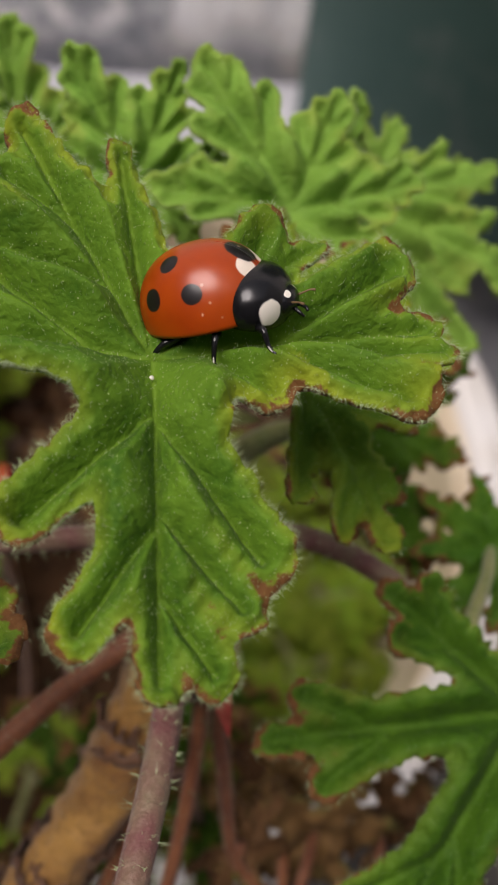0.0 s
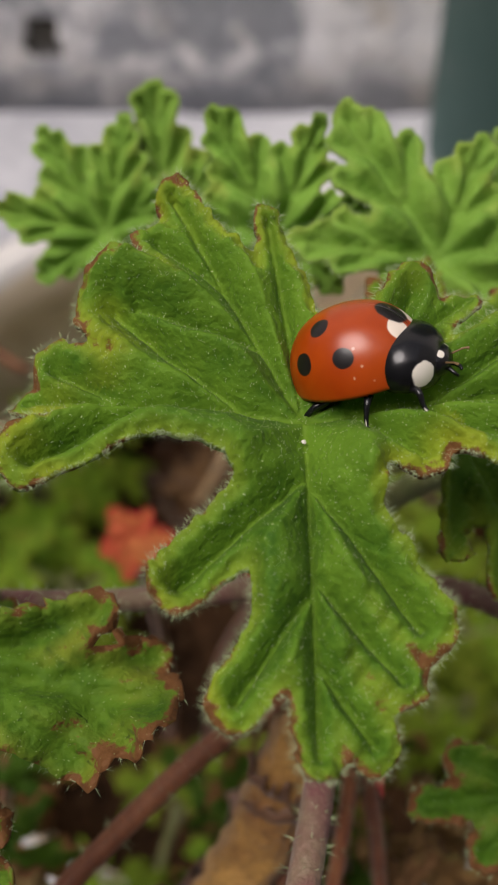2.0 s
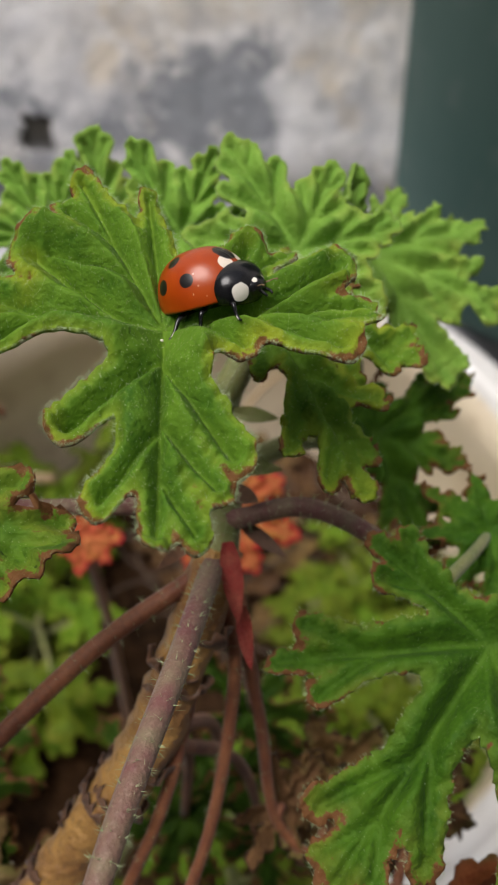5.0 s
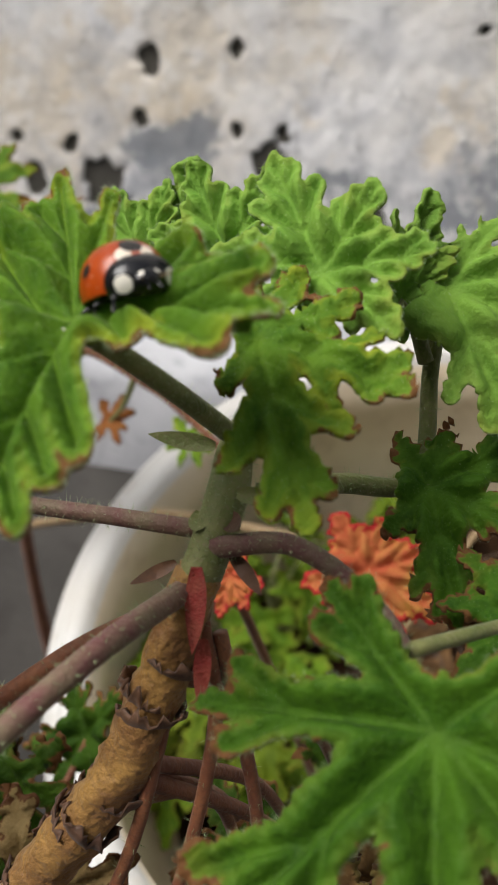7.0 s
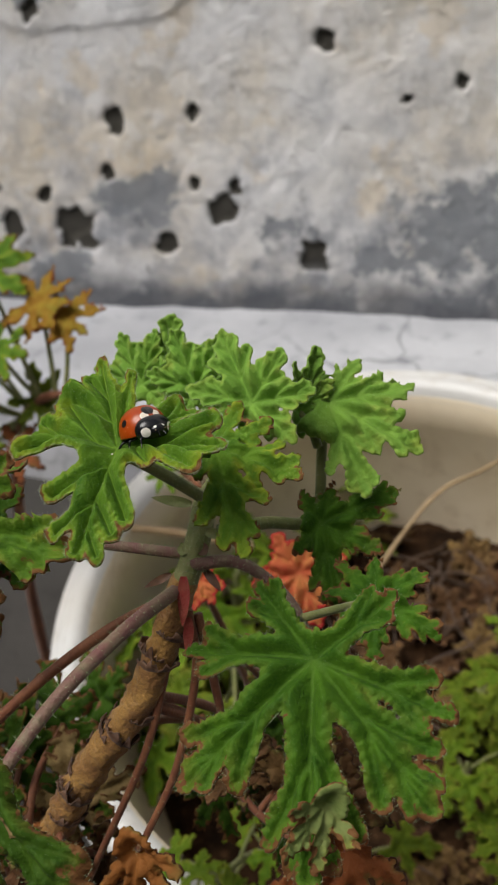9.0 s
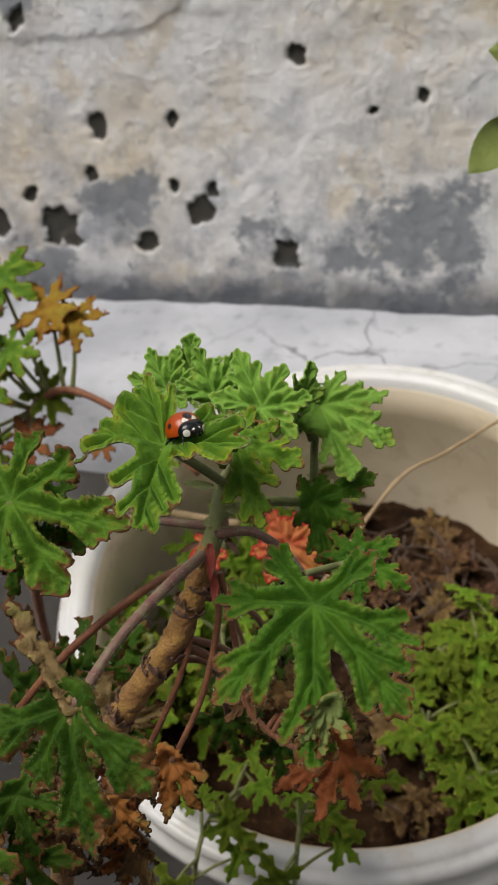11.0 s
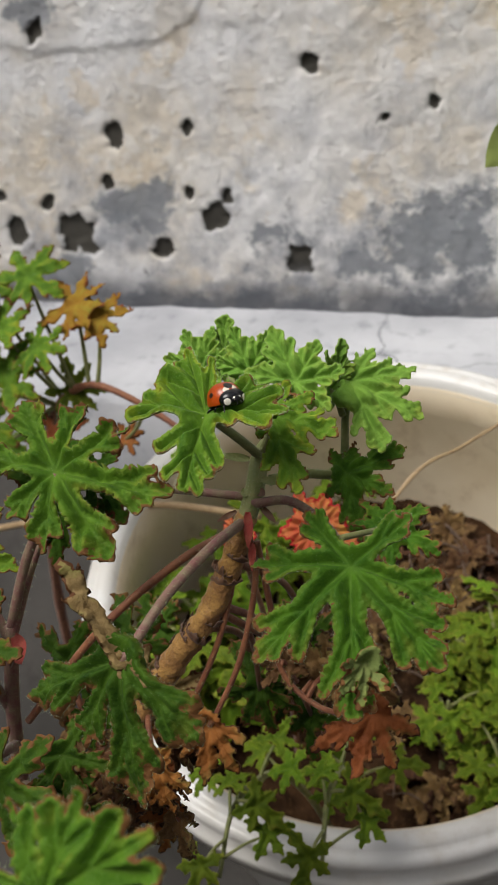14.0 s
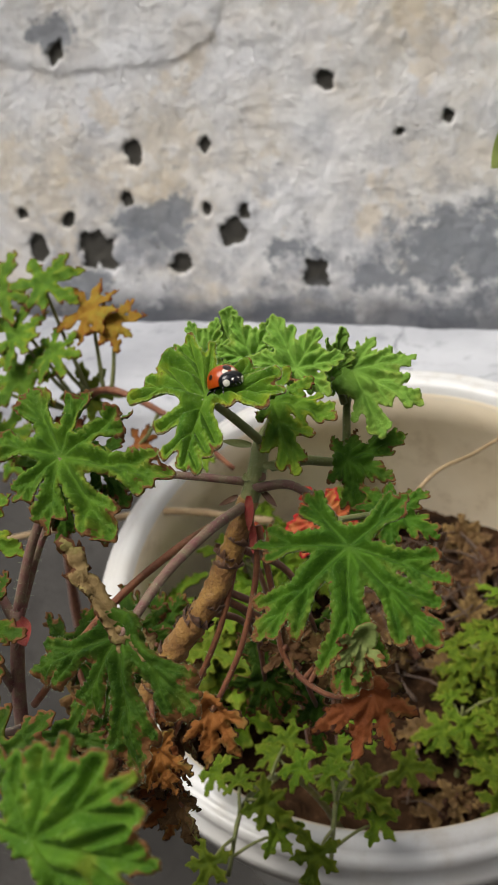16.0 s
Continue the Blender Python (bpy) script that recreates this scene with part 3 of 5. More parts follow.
    rim = np.maximum(-field(x, y), 0)
    rim[border] = 0
    L_b, lift, way = around(x, y)
    r = np.hypot(x, y)
    near, mid, axis_d, tips = np.full(len(x), 1.0), np.full(len(x), 1.0), np.full(len(x), 1.0), np.zeros(len(x))
    for seg in segs:
        if seg[4] is None:
            continue
        d, k = along(x, y, seg)
        near = np.minimum(near, d)
        tips = np.maximum(tips, np.clip((k - 0.72) / 0.28, 0, 1) * (d < 2.2 * seg[3]))
        axis_d = np.minimum(axis_d, d if seg[4] else d * 1.25 + 0.02 * L_b)
        mid = np.minimum(mid, d if seg[4] else d * 1.5)
    puff = bulge * L_b * (1 - np.exp(-(near / (0.070 * L_b)) ** 0.95)) * np.clip(r / (0.25 * L_b), 0.2, 1)
    h = lift * (r / L_b) ** 1.4 + puff - curl * L_b * np.exp(-(rim / (0.030 * L_b)) ** 2)
    h += fold * np.minimum(axis_d, 0.22 * L_b)
    wave = 0.5 * np.sin(x * 900 + f1) * np.cos(y * 800 + f2) + 0.4 * np.sin(way * 9 + f2) + 0.35 * np.sin(way * 17 + f3)
    s = np.clip(r / L_b, 0, 1)
    h += ruffle * L_b * wave * s * (0.25 + 0.75 * np.exp(-rim / (0.10 * L_b)))
    h += lumps * L_b * np.sin(x * 1700 + f1) * np.sin(y * 1500 + f2) * np.clip(2 * s, 0, 1) + 0.4 * lumps * L_b * np.sin(x * 3900 + f3) * np.sin(y * 4300 + f1)
    h -= h[np.argmin(r)]
    top = np.stack([x, y, h], 1)
    v = np.exp(-(mid / (0.008 * L_b + 0.00004)) ** 2)
    cols = np.stack([v, np.clip(1 - rim / (0.22 * L_b), 0, 1), tips, np.ones(len(x))], 1)
    qi, qj = np.nonzero(quad)
    faces = np.stack([index[qi, qj], index[qi + 1, qj], index[qi + 1, qj + 1], index[qi, qj + 1]], 1)
    m = len(top)
    sides = {}
    for q in faces.tolist():
        for k in range(4):
            a, b = q[k], q[(k + 1) % 4]
            if (b, a) in sides:
                del sides[b, a]
            else:
                sides[a, b] = True
    walls = [(b, a, m + a, m + b) for a, b in sides]
    low = top - np.array((0, 0, thick))
    every = [tuple(q) for q in faces.tolist()] + [tuple(m + k for k in reversed(q)) for q in faces.tolist()] + walls
    return np.vstack([top, low]), every, np.vstack([cols, cols]), top[border], out_n, top


def leaf(parent, c, normal, lobes, mat, label="", edge_hair=0, top_hair=0, hair_len=0.0005, name="leaf", **kw):
    v, f, cols, outer, out_n, top = leaf_arrays(lobes, **kw)
    ob = from_arrays(name, v, f, mat, parent, True, ("leaf", cols))
    ob.matrix_basis = Matrix.Translation(-parent.location) @ leaf_frame(c, normal)
    if label:
        ob["label"] = label
    if edge_hair:
        hairs(ob, outer, out_n, int(edge_hair * 2.6), hair_len * 0.75, kw.get("seed", 0), 0.5, 0.000010)
    if top_hair:
        hairs(ob, top, np.tile((0, 0, 1.0), (len(top), 1)), top_hair * 2, hair_len * 0.3, kw.get("seed", 0) + 5, 0.5, 0.000014)
    return ob


# ---- the place: ground, ledge, wall ----
def build_ground():
    xs = np.concatenate([-np.geomspace(30, 0.6, 14), np.linspace(-0.55, 0.55, 40), np.geomspace(0.6, 30, 14)])
    verts, faces = [], []
    k = len(xs)
    for y in xs:
        for x in xs:
            z = 0.004 * noise.noise((x * 14, y * 14, 0)) + 0.002 * noise.noise((x * 50, y * 50, 2))
            bank = 0.0105 + 0.2 * (y - 0.1642)
            bank = 0.5 * (bank + math.hypot(bank, 0.006)) if y < 0.33 else 0.044
            u, w = min(max(y / 0.25, 0), 1), min(max((-x - 0.108) / 0.03, 0), 1)
            mound = 0.150 * u * u * (3 - 2 * u) * w * w * (3 - 2 * w) if y < 0.33 and x > -1.6 else 0.0
            verts.append((x, y, z - 0.004 + max(bank, mound)))
    for i in range(k - 1):
        for j in range(k - 1):
            faces.append((i * k + j, i * k + j + 1, (i + 1) * k + j + 1, (i + 1) * k + j))
    ob = from_arrays("ground", verts, faces, GROUND)
    tagged(ob, "grey ground beside the bucket, darkened in colour for the plants' shadow", "ground", kind="structure")


LEDGE_TOP, LEDGE_FRONT = 0.198, 0.250


def build_ledge():
    xs = np.linspace(-1.5, 1.5, 241)
    prof = [(LEDGE_FRONT + 0.004, -0.01), (LEDGE_FRONT - 0.002, 0.10), (LEDGE_FRONT, LEDGE_TOP - 0.008), (LEDGE_FRONT + 0.008, LEDGE_TOP)]
    prof += [(y, LEDGE_TOP) for y in np.linspace(LEDGE_FRONT + 0.02, 0.40, 28)]
    verts, faces = [], []
    for x in xs:
        for y, z in prof:
            w = noise.noise((x * 9, y * 9, z * 9)) * 0.004 + noise.noise((x * 40, y * 40, z * 40)) * 0.0015
            crack = 0.004 * math.exp(-((x - 0.0 - 0.02 * math.sin(y * 40)) / 0.0015) ** 2) + 0.003 * math.exp(-((x + 0.045 + 0.3 * (y - 0.3)) / 0.0015) ** 2)
            verts.append((x, y - (w if z < LEDGE_TOP - 0.001 else 0), z + w - (crack if z >= LEDGE_TOP else 0)))
    k = len(prof)
    for i in range(len(xs) - 1):
        for j in range(k - 1):
            faces.append((i * k + j, (i + 1) * k + j, (i + 1) * k + j + 1, i * k + j + 1))
    ob = from_arrays("ledge", verts, faces, LEDGE)
    tagged(ob, "pale grey smoothed cement ledge along the wall foot", "ledge", kind="structure")


PITS = ((-0.072, 0.328, 0.0055), (-0.005, 0.308, 0.0036), (-0.03, 0.301, 0.0024), (-0.191, 0.297, 0.006), (-0.145, 0.297, 0.0039), (-0.195, 0.271, 0.0054),
        (-0.221, 0.24, 0.0133), (-0.128, 0.251, 0.0086), (-0.145, 0.264, 0.004), (-0.121, 0.262, 0.0036), (-0.165, 0.233, 0.0068), (-0.079, 0.225, 0.0086),
        (-0.263, 0.24, 0.0078), (-0.238, 0.258, 0.0052), (-0.271, 0.262, 0.0042), (-0.235, 0.351, 0.0059))
STAINS = ((-0.005, 0.239, 0.0282), (-0.043, 0.235, 0.016), (0.021, 0.265, 0.0121), (-0.183, 0.265, 0.0202), (-0.096, 0.247, 0.0114), (-0.163, 0.193, 0.021),
          (-0.108, 0.195, 0.0205), (-0.056, 0.202, 0.0132), (-0.004, 0.205, 0.016), (-0.189, 0.192, 0.0142), (-0.23, 0.218, 0.0142), (-0.234, 0.359, 0.013))


def wall_y(z):
    return 0.3492 + (z - 0.198) * 0.2724


def build_wall():
    """A battered rough plaster wall with pits and dark weathered patches."""
    xs = np.concatenate([np.linspace(-1.5, -0.42, 40), np.linspace(-0.415, 0.16, 480), np.linspace(0.17, 1.5, 40)])
    zs = np.concatenate([np.linspace(0.17, 0.46, 290), np.linspace(0.47, 1.3, 40)])
    X, Z = np.meshgrid(xs, zs)
    pit = np.zeros_like(X)
    stain = np.zeros_like(X)
    jag = np.array([[noise.noise((x * 120, z * 120, 4)) for x in xs] for z in zs])
    rough = np.array([[noise.fractal((x * 10, 0, z * 10), 1.0, 2.0, 4) for x in xs] for z in zs])
    lump = np.array([[noise.noise((x * 34, 5, z * 34)) for x in xs] for z in zs])
    nick = np.array([[noise.noise((x * 310, z * 310, 9)) for x in xs] for z in zs])
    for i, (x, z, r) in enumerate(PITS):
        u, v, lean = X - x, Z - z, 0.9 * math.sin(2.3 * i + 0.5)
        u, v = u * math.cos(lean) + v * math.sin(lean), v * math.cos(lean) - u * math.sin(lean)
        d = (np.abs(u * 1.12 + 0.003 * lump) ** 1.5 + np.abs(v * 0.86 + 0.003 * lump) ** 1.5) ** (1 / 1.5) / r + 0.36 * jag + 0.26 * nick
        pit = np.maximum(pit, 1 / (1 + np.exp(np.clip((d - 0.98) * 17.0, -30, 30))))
    for x, z, r in STAINS:
        d = np.hypot((X - x) * 0.75 + 0.010 * lump, Z - z + 0.012 * rough) / r
        stain = np.maximum(stain, np.clip(1.05 - 0.62 * d - 0.35 * lump, 0, 1))
    layer_z = np.interp(X, (-0.5, -0.27, -0.24, -0.20, -0.156, -0.135, -0.128, -0.115), (0.36, 0.353, 0.342, 0.342, 0.345, 0.355, 0.371, 0.60)) + 0.006 * rough + 0.003 * lump + 0.0015 * jag
    layer = 1 / (1 + np.exp(np.clip((layer_z - Z) / 0.0007, -30, 30)))
    out = -0.0014 * layer - 0.0030 * rough - 0.0006 * lump - 0.0006 * jag - 0.0003 * nick + 0.0036 * pit
    Y = wall_y(Z) + out
    k = len(xs)
    verts = np.stack([X, Y, Z], -1).reshape(-1, 3)
    faces = [(i * k + j, i * k + j + 1, (i + 1) * k + j + 1, (i + 1) * k + j) for i in range(len(zs) - 1) for j in range(k - 1)]
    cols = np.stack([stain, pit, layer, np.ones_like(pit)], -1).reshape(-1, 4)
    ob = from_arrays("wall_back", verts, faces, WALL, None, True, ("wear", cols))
    tagged(ob, "weathered off-white plaster wall with pits and dark patches", "wall", kind="structure")
    bm = bmesh.new()
    bmesh.ops.create_cube(bm, size=1)
    bmesh.ops.scale(bm, vec=(3.0, 0.12, 1.35), verts=bm.verts)
    ob = finish("wall_core", bm, WALL, None, False)
    ob.matrix_world = pose(0, 0.60, 0.62, -15.24, 0, 0)
    tagged(ob, "thick body of the plaster wall behind its weathered face", "wall", kind="structure")


def build_light_blocks():
    """Plain unseen walls, added behind the camera and at its sides to block low sky light."""
    for nm, at, size in (("light_block_front", (0, -1.10, 1.05), (3.6, 0.12, 2.2)), ("light_block_left", (-1.60, -0.15, 1.05), (0.12, 1.78, 2.2)), ("light_block_right", (1.60, -0.15, 1.05), (0.12, 1.78, 2.2))):
        bm = bmesh.new()
        bmesh.ops.create_cube(bm, size=1)
        bmesh.ops.scale(bm, vec=size, verts=bm.verts)
        bmesh.ops.subdivide_edges(bm, edges=bm.edges[:], cuts=8, use_grid_fill=True)
        for v in bm.verts:
            v.co += Vector(noise.noise_vector(v.co * 3)) * 0.008
        ob = finish(nm, bm, LIGHT_BLOCK, None, False)
        ob.location = at
        tagged(ob, "unseen plain grey wall, added to block low sky light", "wall", kind="structure")


build_ground()
build_light_blocks()
build_ledge()
build_wall()


def lathe(profile, seg=96):
    verts, faces = [], []
    n = len(profile)
    for i in range(seg):
        a = 2 * math.pi * i / seg
        for r, z in profile:
            verts.append((r * math.cos(a), r * math.sin(a), z))
    for i in range(seg):
        j = (i + 1) % seg
        for k in range(n - 1):
            faces.append((i * n + k, j * n + k, j * n + k + 1, i * n + k + 1))
    return verts, faces


BUCKET = pose(0.0017, 0.1642, 0.0105, 11.31, 0, 0)
RIM_R, RIM_H = 0.1043, 0.2147


def build_bucket():
    b = thing("bucket", (0, 0, 0), "white plastic bucket with a ribbed rim, used as a planter", "bucket")
    b.matrix_world = BUCKET
    ro, ri, h = RIM_R + 0.004, RIM_R - 0.004, RIM_H
    wall = [(0.0, 0.0), (0.083, 0.0), (0.085, 0.002), (ri - 0.0005, h - 0.022), (ri - 0.0015, h - 0.004)]
    inner = [(ri - 0.0015, h - 0.004), (ri - 0.0045, h - 0.004), (ri - 0.004, h - 0.022), (0.0825, 0.004), (0.0, 0.004)]
    from_arrays("wall", *lathe(wall, 128), PLASTIC, b)
    from_arrays("inner_wall", *lathe(inner, 128), PLASTIC_STAINED, b)["label"] = "beige soil-stained inside"
    rim = [(ri - 0.0045, h - 0.006), (ri - 0.003, h - 0.001), (ri, h + 0.0004), (RIM_R - 0.001, h), (RIM_R, h - 0.0012), (RIM_R + 0.001, h - 0.0002), (ro - 0.001, h - 0.0008),
           (ro, h - 0.003), (ro - 0.0003, h - 0.008), (ro + 0.0022, h - 0.0088), (ro + 0.003, h - 0.0105), (ro + 0.0028, h - 0.0165), (ro + 0.0005, h - 0.0175), (ri - 0.0005, h - 0.0165)]
    ob = from_arrays("rim", *lathe(rim, 160), PLASTIC, b)
    ob["label"] = "ribbed double rim"
    ring = [(ro + 0.0004 - 0.006, h - 0.034), (ro - 0.003, h - 0.0345), (ro - 0.002, h - 0.036), (ro - 0.0025, h - 0.038), (ro - 0.0065, h - 0.0385)]
    from_arrays("ring", *lathe(ring, 128), PLASTIC, b)


def bucket_point(r, deg, z):
    return BUCKET @ Vector((r * math.cos(radians(deg)), r * math.sin(radians(deg)), z))


SOIL_Z = 0.134


def build_soil():
    seg, rings = 180, 64
    verts, faces = [(0, 0, SOIL_Z)], []
    for k in range(1, rings + 1):
        r = 0.0945 * k / rings
        for i in range(seg):
            a = 2 * math.pi * i / seg
            x, y = r * math.cos(a), r * math.sin(a)
            z = SOIL_Z + 0.005 * noise.noise((x * 30, y * 30, 1)) + 0.004 * noise.noise((x * 90, y * 90, 1)) + 0.0035 * noise.noise((x * 200, y * 200, 1)) + 0.0018 * noise.noise((x * 480, y * 480, 2))
            verts.append((x, y, z))
    faces += [(0, 1 + i, 1 + (i + 1) % seg) for i in range(seg)]
    for k in range(rings - 1):
        a, b = 1 + k * seg, 1 + (k + 1) * seg
        faces += [(a + i, b + i, b + (i + 1) % seg, a + (i + 1) % seg) for i in range(seg)]
    ob = from_arrays("soil", verts, faces, SOIL)
    ob.matrix_world = BUCKET
    tagged(ob, "brown potting soil in the bucket, darkened in colour for the shade there", "soil", kind="stuff")


build_bucket()
build_soil()


def build_teal():
    """A dark teal plastic tub on the ledge."""
    t = thing("tub", (0.164, 0.300, LEDGE_TOP), "dark teal plastic tub on the ledge", "tub")
    prof = [(0.0, 0.001), (0.082, 0.001), (0.086, 0.006), (0.098, 0.30), (0.102, 0.302), (0.102, 0.312), (0.095, 0.312), (0.094, 0.302), (0.082, 0.008), (0.0, 0.008)]
    from_arrays("wall", *lathe(prof, 72), TEAL, t)
    prof = [(0.097, 0.299), (0.1035, 0.299), (0.1050, 0.302), (0.1050, 0.313), (0.1035, 0.316), (0.095, 0.316), (0.0935, 0.313)]
    from_arrays("rim", *lathe(prof, 72), TEAL, t)


build_teal()


# ---- the geranium that carries the beetle ----
def blade(name, c, direction, facing, length, width, mat, parent, label="", curl=0.25):
    """A small pointed scale or stipule, thicker in the middle, curling towards its tip."""
    d = Vector(direction).normalized()
    f = Vector(facing)
    f = (f - d * f.dot(d)).normalized()
    w = d.cross(f)
    n, verts, faces = 9, [], []
    for side in (1, -1):
        for i in range(n):
            u = i / (n - 1)
            half = width * 0.5 * (math.sin(math.pi * (0.12 + 0.88 * u)) ** 0.8 * (1 - 0.25 * u) + 0.02)
            for k in (-1, -0.5, 0, 0.5, 1):
                lift = curl * length * u * u + 0.22 * width * (k * k) * (1 - u) + side * 0.04 * width * (1 - k * k)
                verts.append(Vector(c) + d * (length * u) + w * (half * k) + f * lift)
    for side in (0, 1):
        o = side * n * 5
        for i in range(n - 1):
            for k in range(4):
                q = (o + i * 5 + k, o + i * 5 + k + 1, o + (i + 1) * 5 + k + 1, o + (i + 1) * 5 + k)
                faces.append(q if side == 0 else tuple(reversed(q)))
    ob = from_arrays(name, verts, faces, mat, parent)
    ob.matrix_basis = Matrix.Translation(-parent.location)
    if label:
        ob["label"] = label
    return ob


def collar(c, direction, radius, first, sweep, rng, parent):
    """A ragged dark leaf-scar scale wrapped round part of a woody stem."""
    d = np.array(direction) / np.linalg.norm(direction)
    one = np.cross(d, (0.3, 0.2, 0.93))
    one /= np.linalg.norm(one)
    two = np.cross(d, one)
    n, verts, faces = 26, [], []
    tall = rng.uniform(0.1, 1.0, n + 1) * 0.0024
    out = rng.uniform(0.0, 1.0, n + 1) * 0.0011
    tilt = rng.uniform(-0.0008, 0.0008)
    for inner in (0, 1):
        for i in range(n + 1):
            a = first + sweep * i / n
            fade = math.sin(math.pi * (0.06 + 0.88 * i / n)) ** 0.5
            side = math.cos(a) * one + math.sin(a) * two
            for k in range(4):
                u = k / 3
                r = radius * 0.99 + 0.00025 + (out[i] * u * u + 0.0004 * math.sin(u * 3.1)) * fade - inner * 0.00022
                verts.append(np.array(c) + side * r + d * (tilt * math.cos(a) - 0.0006 + tall[i] * u * fade))
    o = (n + 1) * 4
    for i in range(n):
        for k in range(3):
            q = (i * 4 + k, i * 4 + k + 1, (i + 1) * 4 + k + 1, (i + 1) * 4 + k)
            faces += [q, tuple(o + w for w in reversed(q))]
        faces.append((i * 4 + 3, o + i * 4 + 3, o + (i + 1) * 4 + 3, (i + 1) * 4 + 3))
    ob = from_arrays("leaf_scar", verts, faces, STIPULE_BROWN, parent)
    ob.matrix_basis = Matrix.Translation(-parent.location)
    return ob


A_CENTRE, A_NORMAL = (0.0004, 0.0009, 0.3704), (0.0, -0.15, 1.0)


def build_main_plant():
    root = (-0.052, -0.030, 0.0)
    g = thing("geranium", root, "hairy green geranium with lobed leaves, brown edges and a woody stem", "plant", "geraniums")
    front = [(0.19, -51, 0.56, 1.35), (0.52, -38, 0.43, 1.3), (0.21, 36, 0.59, 1.45), (0.48, 40, 0.43, 1.2), (0.70, 36, 0.32, 1.1)]
    west = [(0.48, 36, 0.55, 1.5), (0.20, -33, 0.72, 2.0), (0.60, -22, 0.36, 1.3)]
    north = [(0.28, 40, 0.60, 1.9), (0.55, 26, 0.38, 1.3)]
    east = [(0.40, 26, 0.58, 1.6), (0.50, -20, 0.50, 1.4), (0.32, -34, 0.64, 1.6), (0.15, -46, 0.36, 1.2)]
    leaf(g, A_CENTRE, A_NORMAL, [(-90, 16.2, -3.9, 52, front), (171, 14.9, -1.2, 46, west), (118, 14.6, 2.6, 32, north), (98, 11.6, 3.4, 30, []), (6, 14.8, 0.9, 52, east), (38, 11.8, 0.9, 44, [(0.4, 24, 0.5, 1.5)])],
         LEAF, "green hairy leaf with dried brown edge tips under the beetle", 1500, 3200, 0.0006, seed=21, res=1300, floor=0.30, tooth=0.00010, ruffle=0.07)
    leaf(g, (0.0085, 0.0125, 0.3630), (0.15, -0.3, 0.93), [(-58, 17.0, -3, 24), (-8, 13.5, 0, 22), (38, 9.0, 1, 18), (80, 8.5, 0), (115, 7, 0), (-100, 6, 0)], LEAF, "", 250, 200, seed=22, res=400)
    young = dict(bulge=0.20, wide=0.37, fat=1.35, res=420, tooth=0.00010, ruffle=0.06)
    leaf(g, (-0.0130, 0.0340, 0.3580), (-0.1, -0.75, 0.66), [(-40, 6, 0), (25, 8, 0), (72, 9.5, 0), (115, 10, 0), (160, 9.5, 0), (205, 7, 0)], LEAF_YOUNG, "pale young leaf at the shoot tip", 300, 200, seed=23, floor=0.5, **young)
    leaf(g, (-0.0080, 0.0350, 0.3580), (0, -0.75, 0.66), [(0, 7, 0), (50, 9, 0), (95, 11.5, 0), (140, 9.5, 0), (190, 6, 0), (-60, 5, 0)], LEAF_YOUNG, "pale young leaf at the shoot tip", 300, 200, seed=37, floor=0.5, **young)
    leaf(g, (0.0004, 0.0265, 0.3630), (0.05, -0.75, 0.66), [(-37, 6.3, 0), (20, 7.6, 0), (72, 9.0, 0), (122, 10, 0), (171, 8.5, 0), (-110, 5, 0)], LEAF_YOUNG, "pale young leaf at the shoot tip", 300, 200, seed=38, floor=0.5, **young)
    leaf(g, (0.0112, 0.0218, 0.3643), (0, -0.6, 0.8), [(-150, 6, 0), (-95, 5.0, 0), (-35, 9.5, 0), (15, 9.8, 0), (68, 9.2, 0), (122, 12.5, 0), (172, 10.5, 0)], LEAF_YOUNG, "pale young leaf at the shoot tip", 400, 300, seed=24, floor=0.45, **young)
    leaf(g, (0.0157, 0.0292, 0.3576), (0.8, -0.5, 0.3), [(-169, 5.3, 2), (137, 10.9, 0), (165, 8.9, 2), (110, 7, 3), (60, 3, 3)], LEAF_YOUNG, "folded young leaf", 150, 60, seed=34, floor=0.5, **young)
    leaf(g, (0.0196, 0.0320, 0.3585), (0.15, -0.55, 0.82), [(-54, 16.5, 0, 19), (-16, 16.5, 0, 18), (24, 13.5, 0, 19), (70, 9.0, 0, 20), (120, 6.5, 0), (165, 5.5, 0)], LEAF_YOUNG, "", 300, 200, seed=25, res=420, floor=0.42)
    leaf(g, (0.0202, 0.0202, 0.3440), (0.1, -0.5, 0.85), [(-117, 6.5, 0), (-66, 14.7, 0), (-14, 10.6, 0), (36, 13.2, 0), (85, 7, 0), (135, 6.4, 0)], LEAF_DEEP, "", 150, 100, seed=26, wide=0.36, floor=0.45, res=380)
    leaf(g, (0.0306, 0.0095, 0.3405), (0.1, -0.4, 0.9), [(-175, 7.5, 0), (-125, 8.5, -1), (-79, 10.2, -1), (-20, 11.2, 0), (40, 8.8, 0), (100, 7, 0), (146, 8.1, 0)], LEAF_DEEP, "", seed=35, floor=0.45, wide=0.36)
    pair = [(0.38, 30, 0.46, 1.4), (0.46, -30, 0.42, 1.4), (0.66, 26, 0.28, 1.1), (0.70, -26, 0.25, 1.0)]
    few = [(0.46, 28, 0.42, 1.2), (0.54, -28, 0.36, 1.1)]
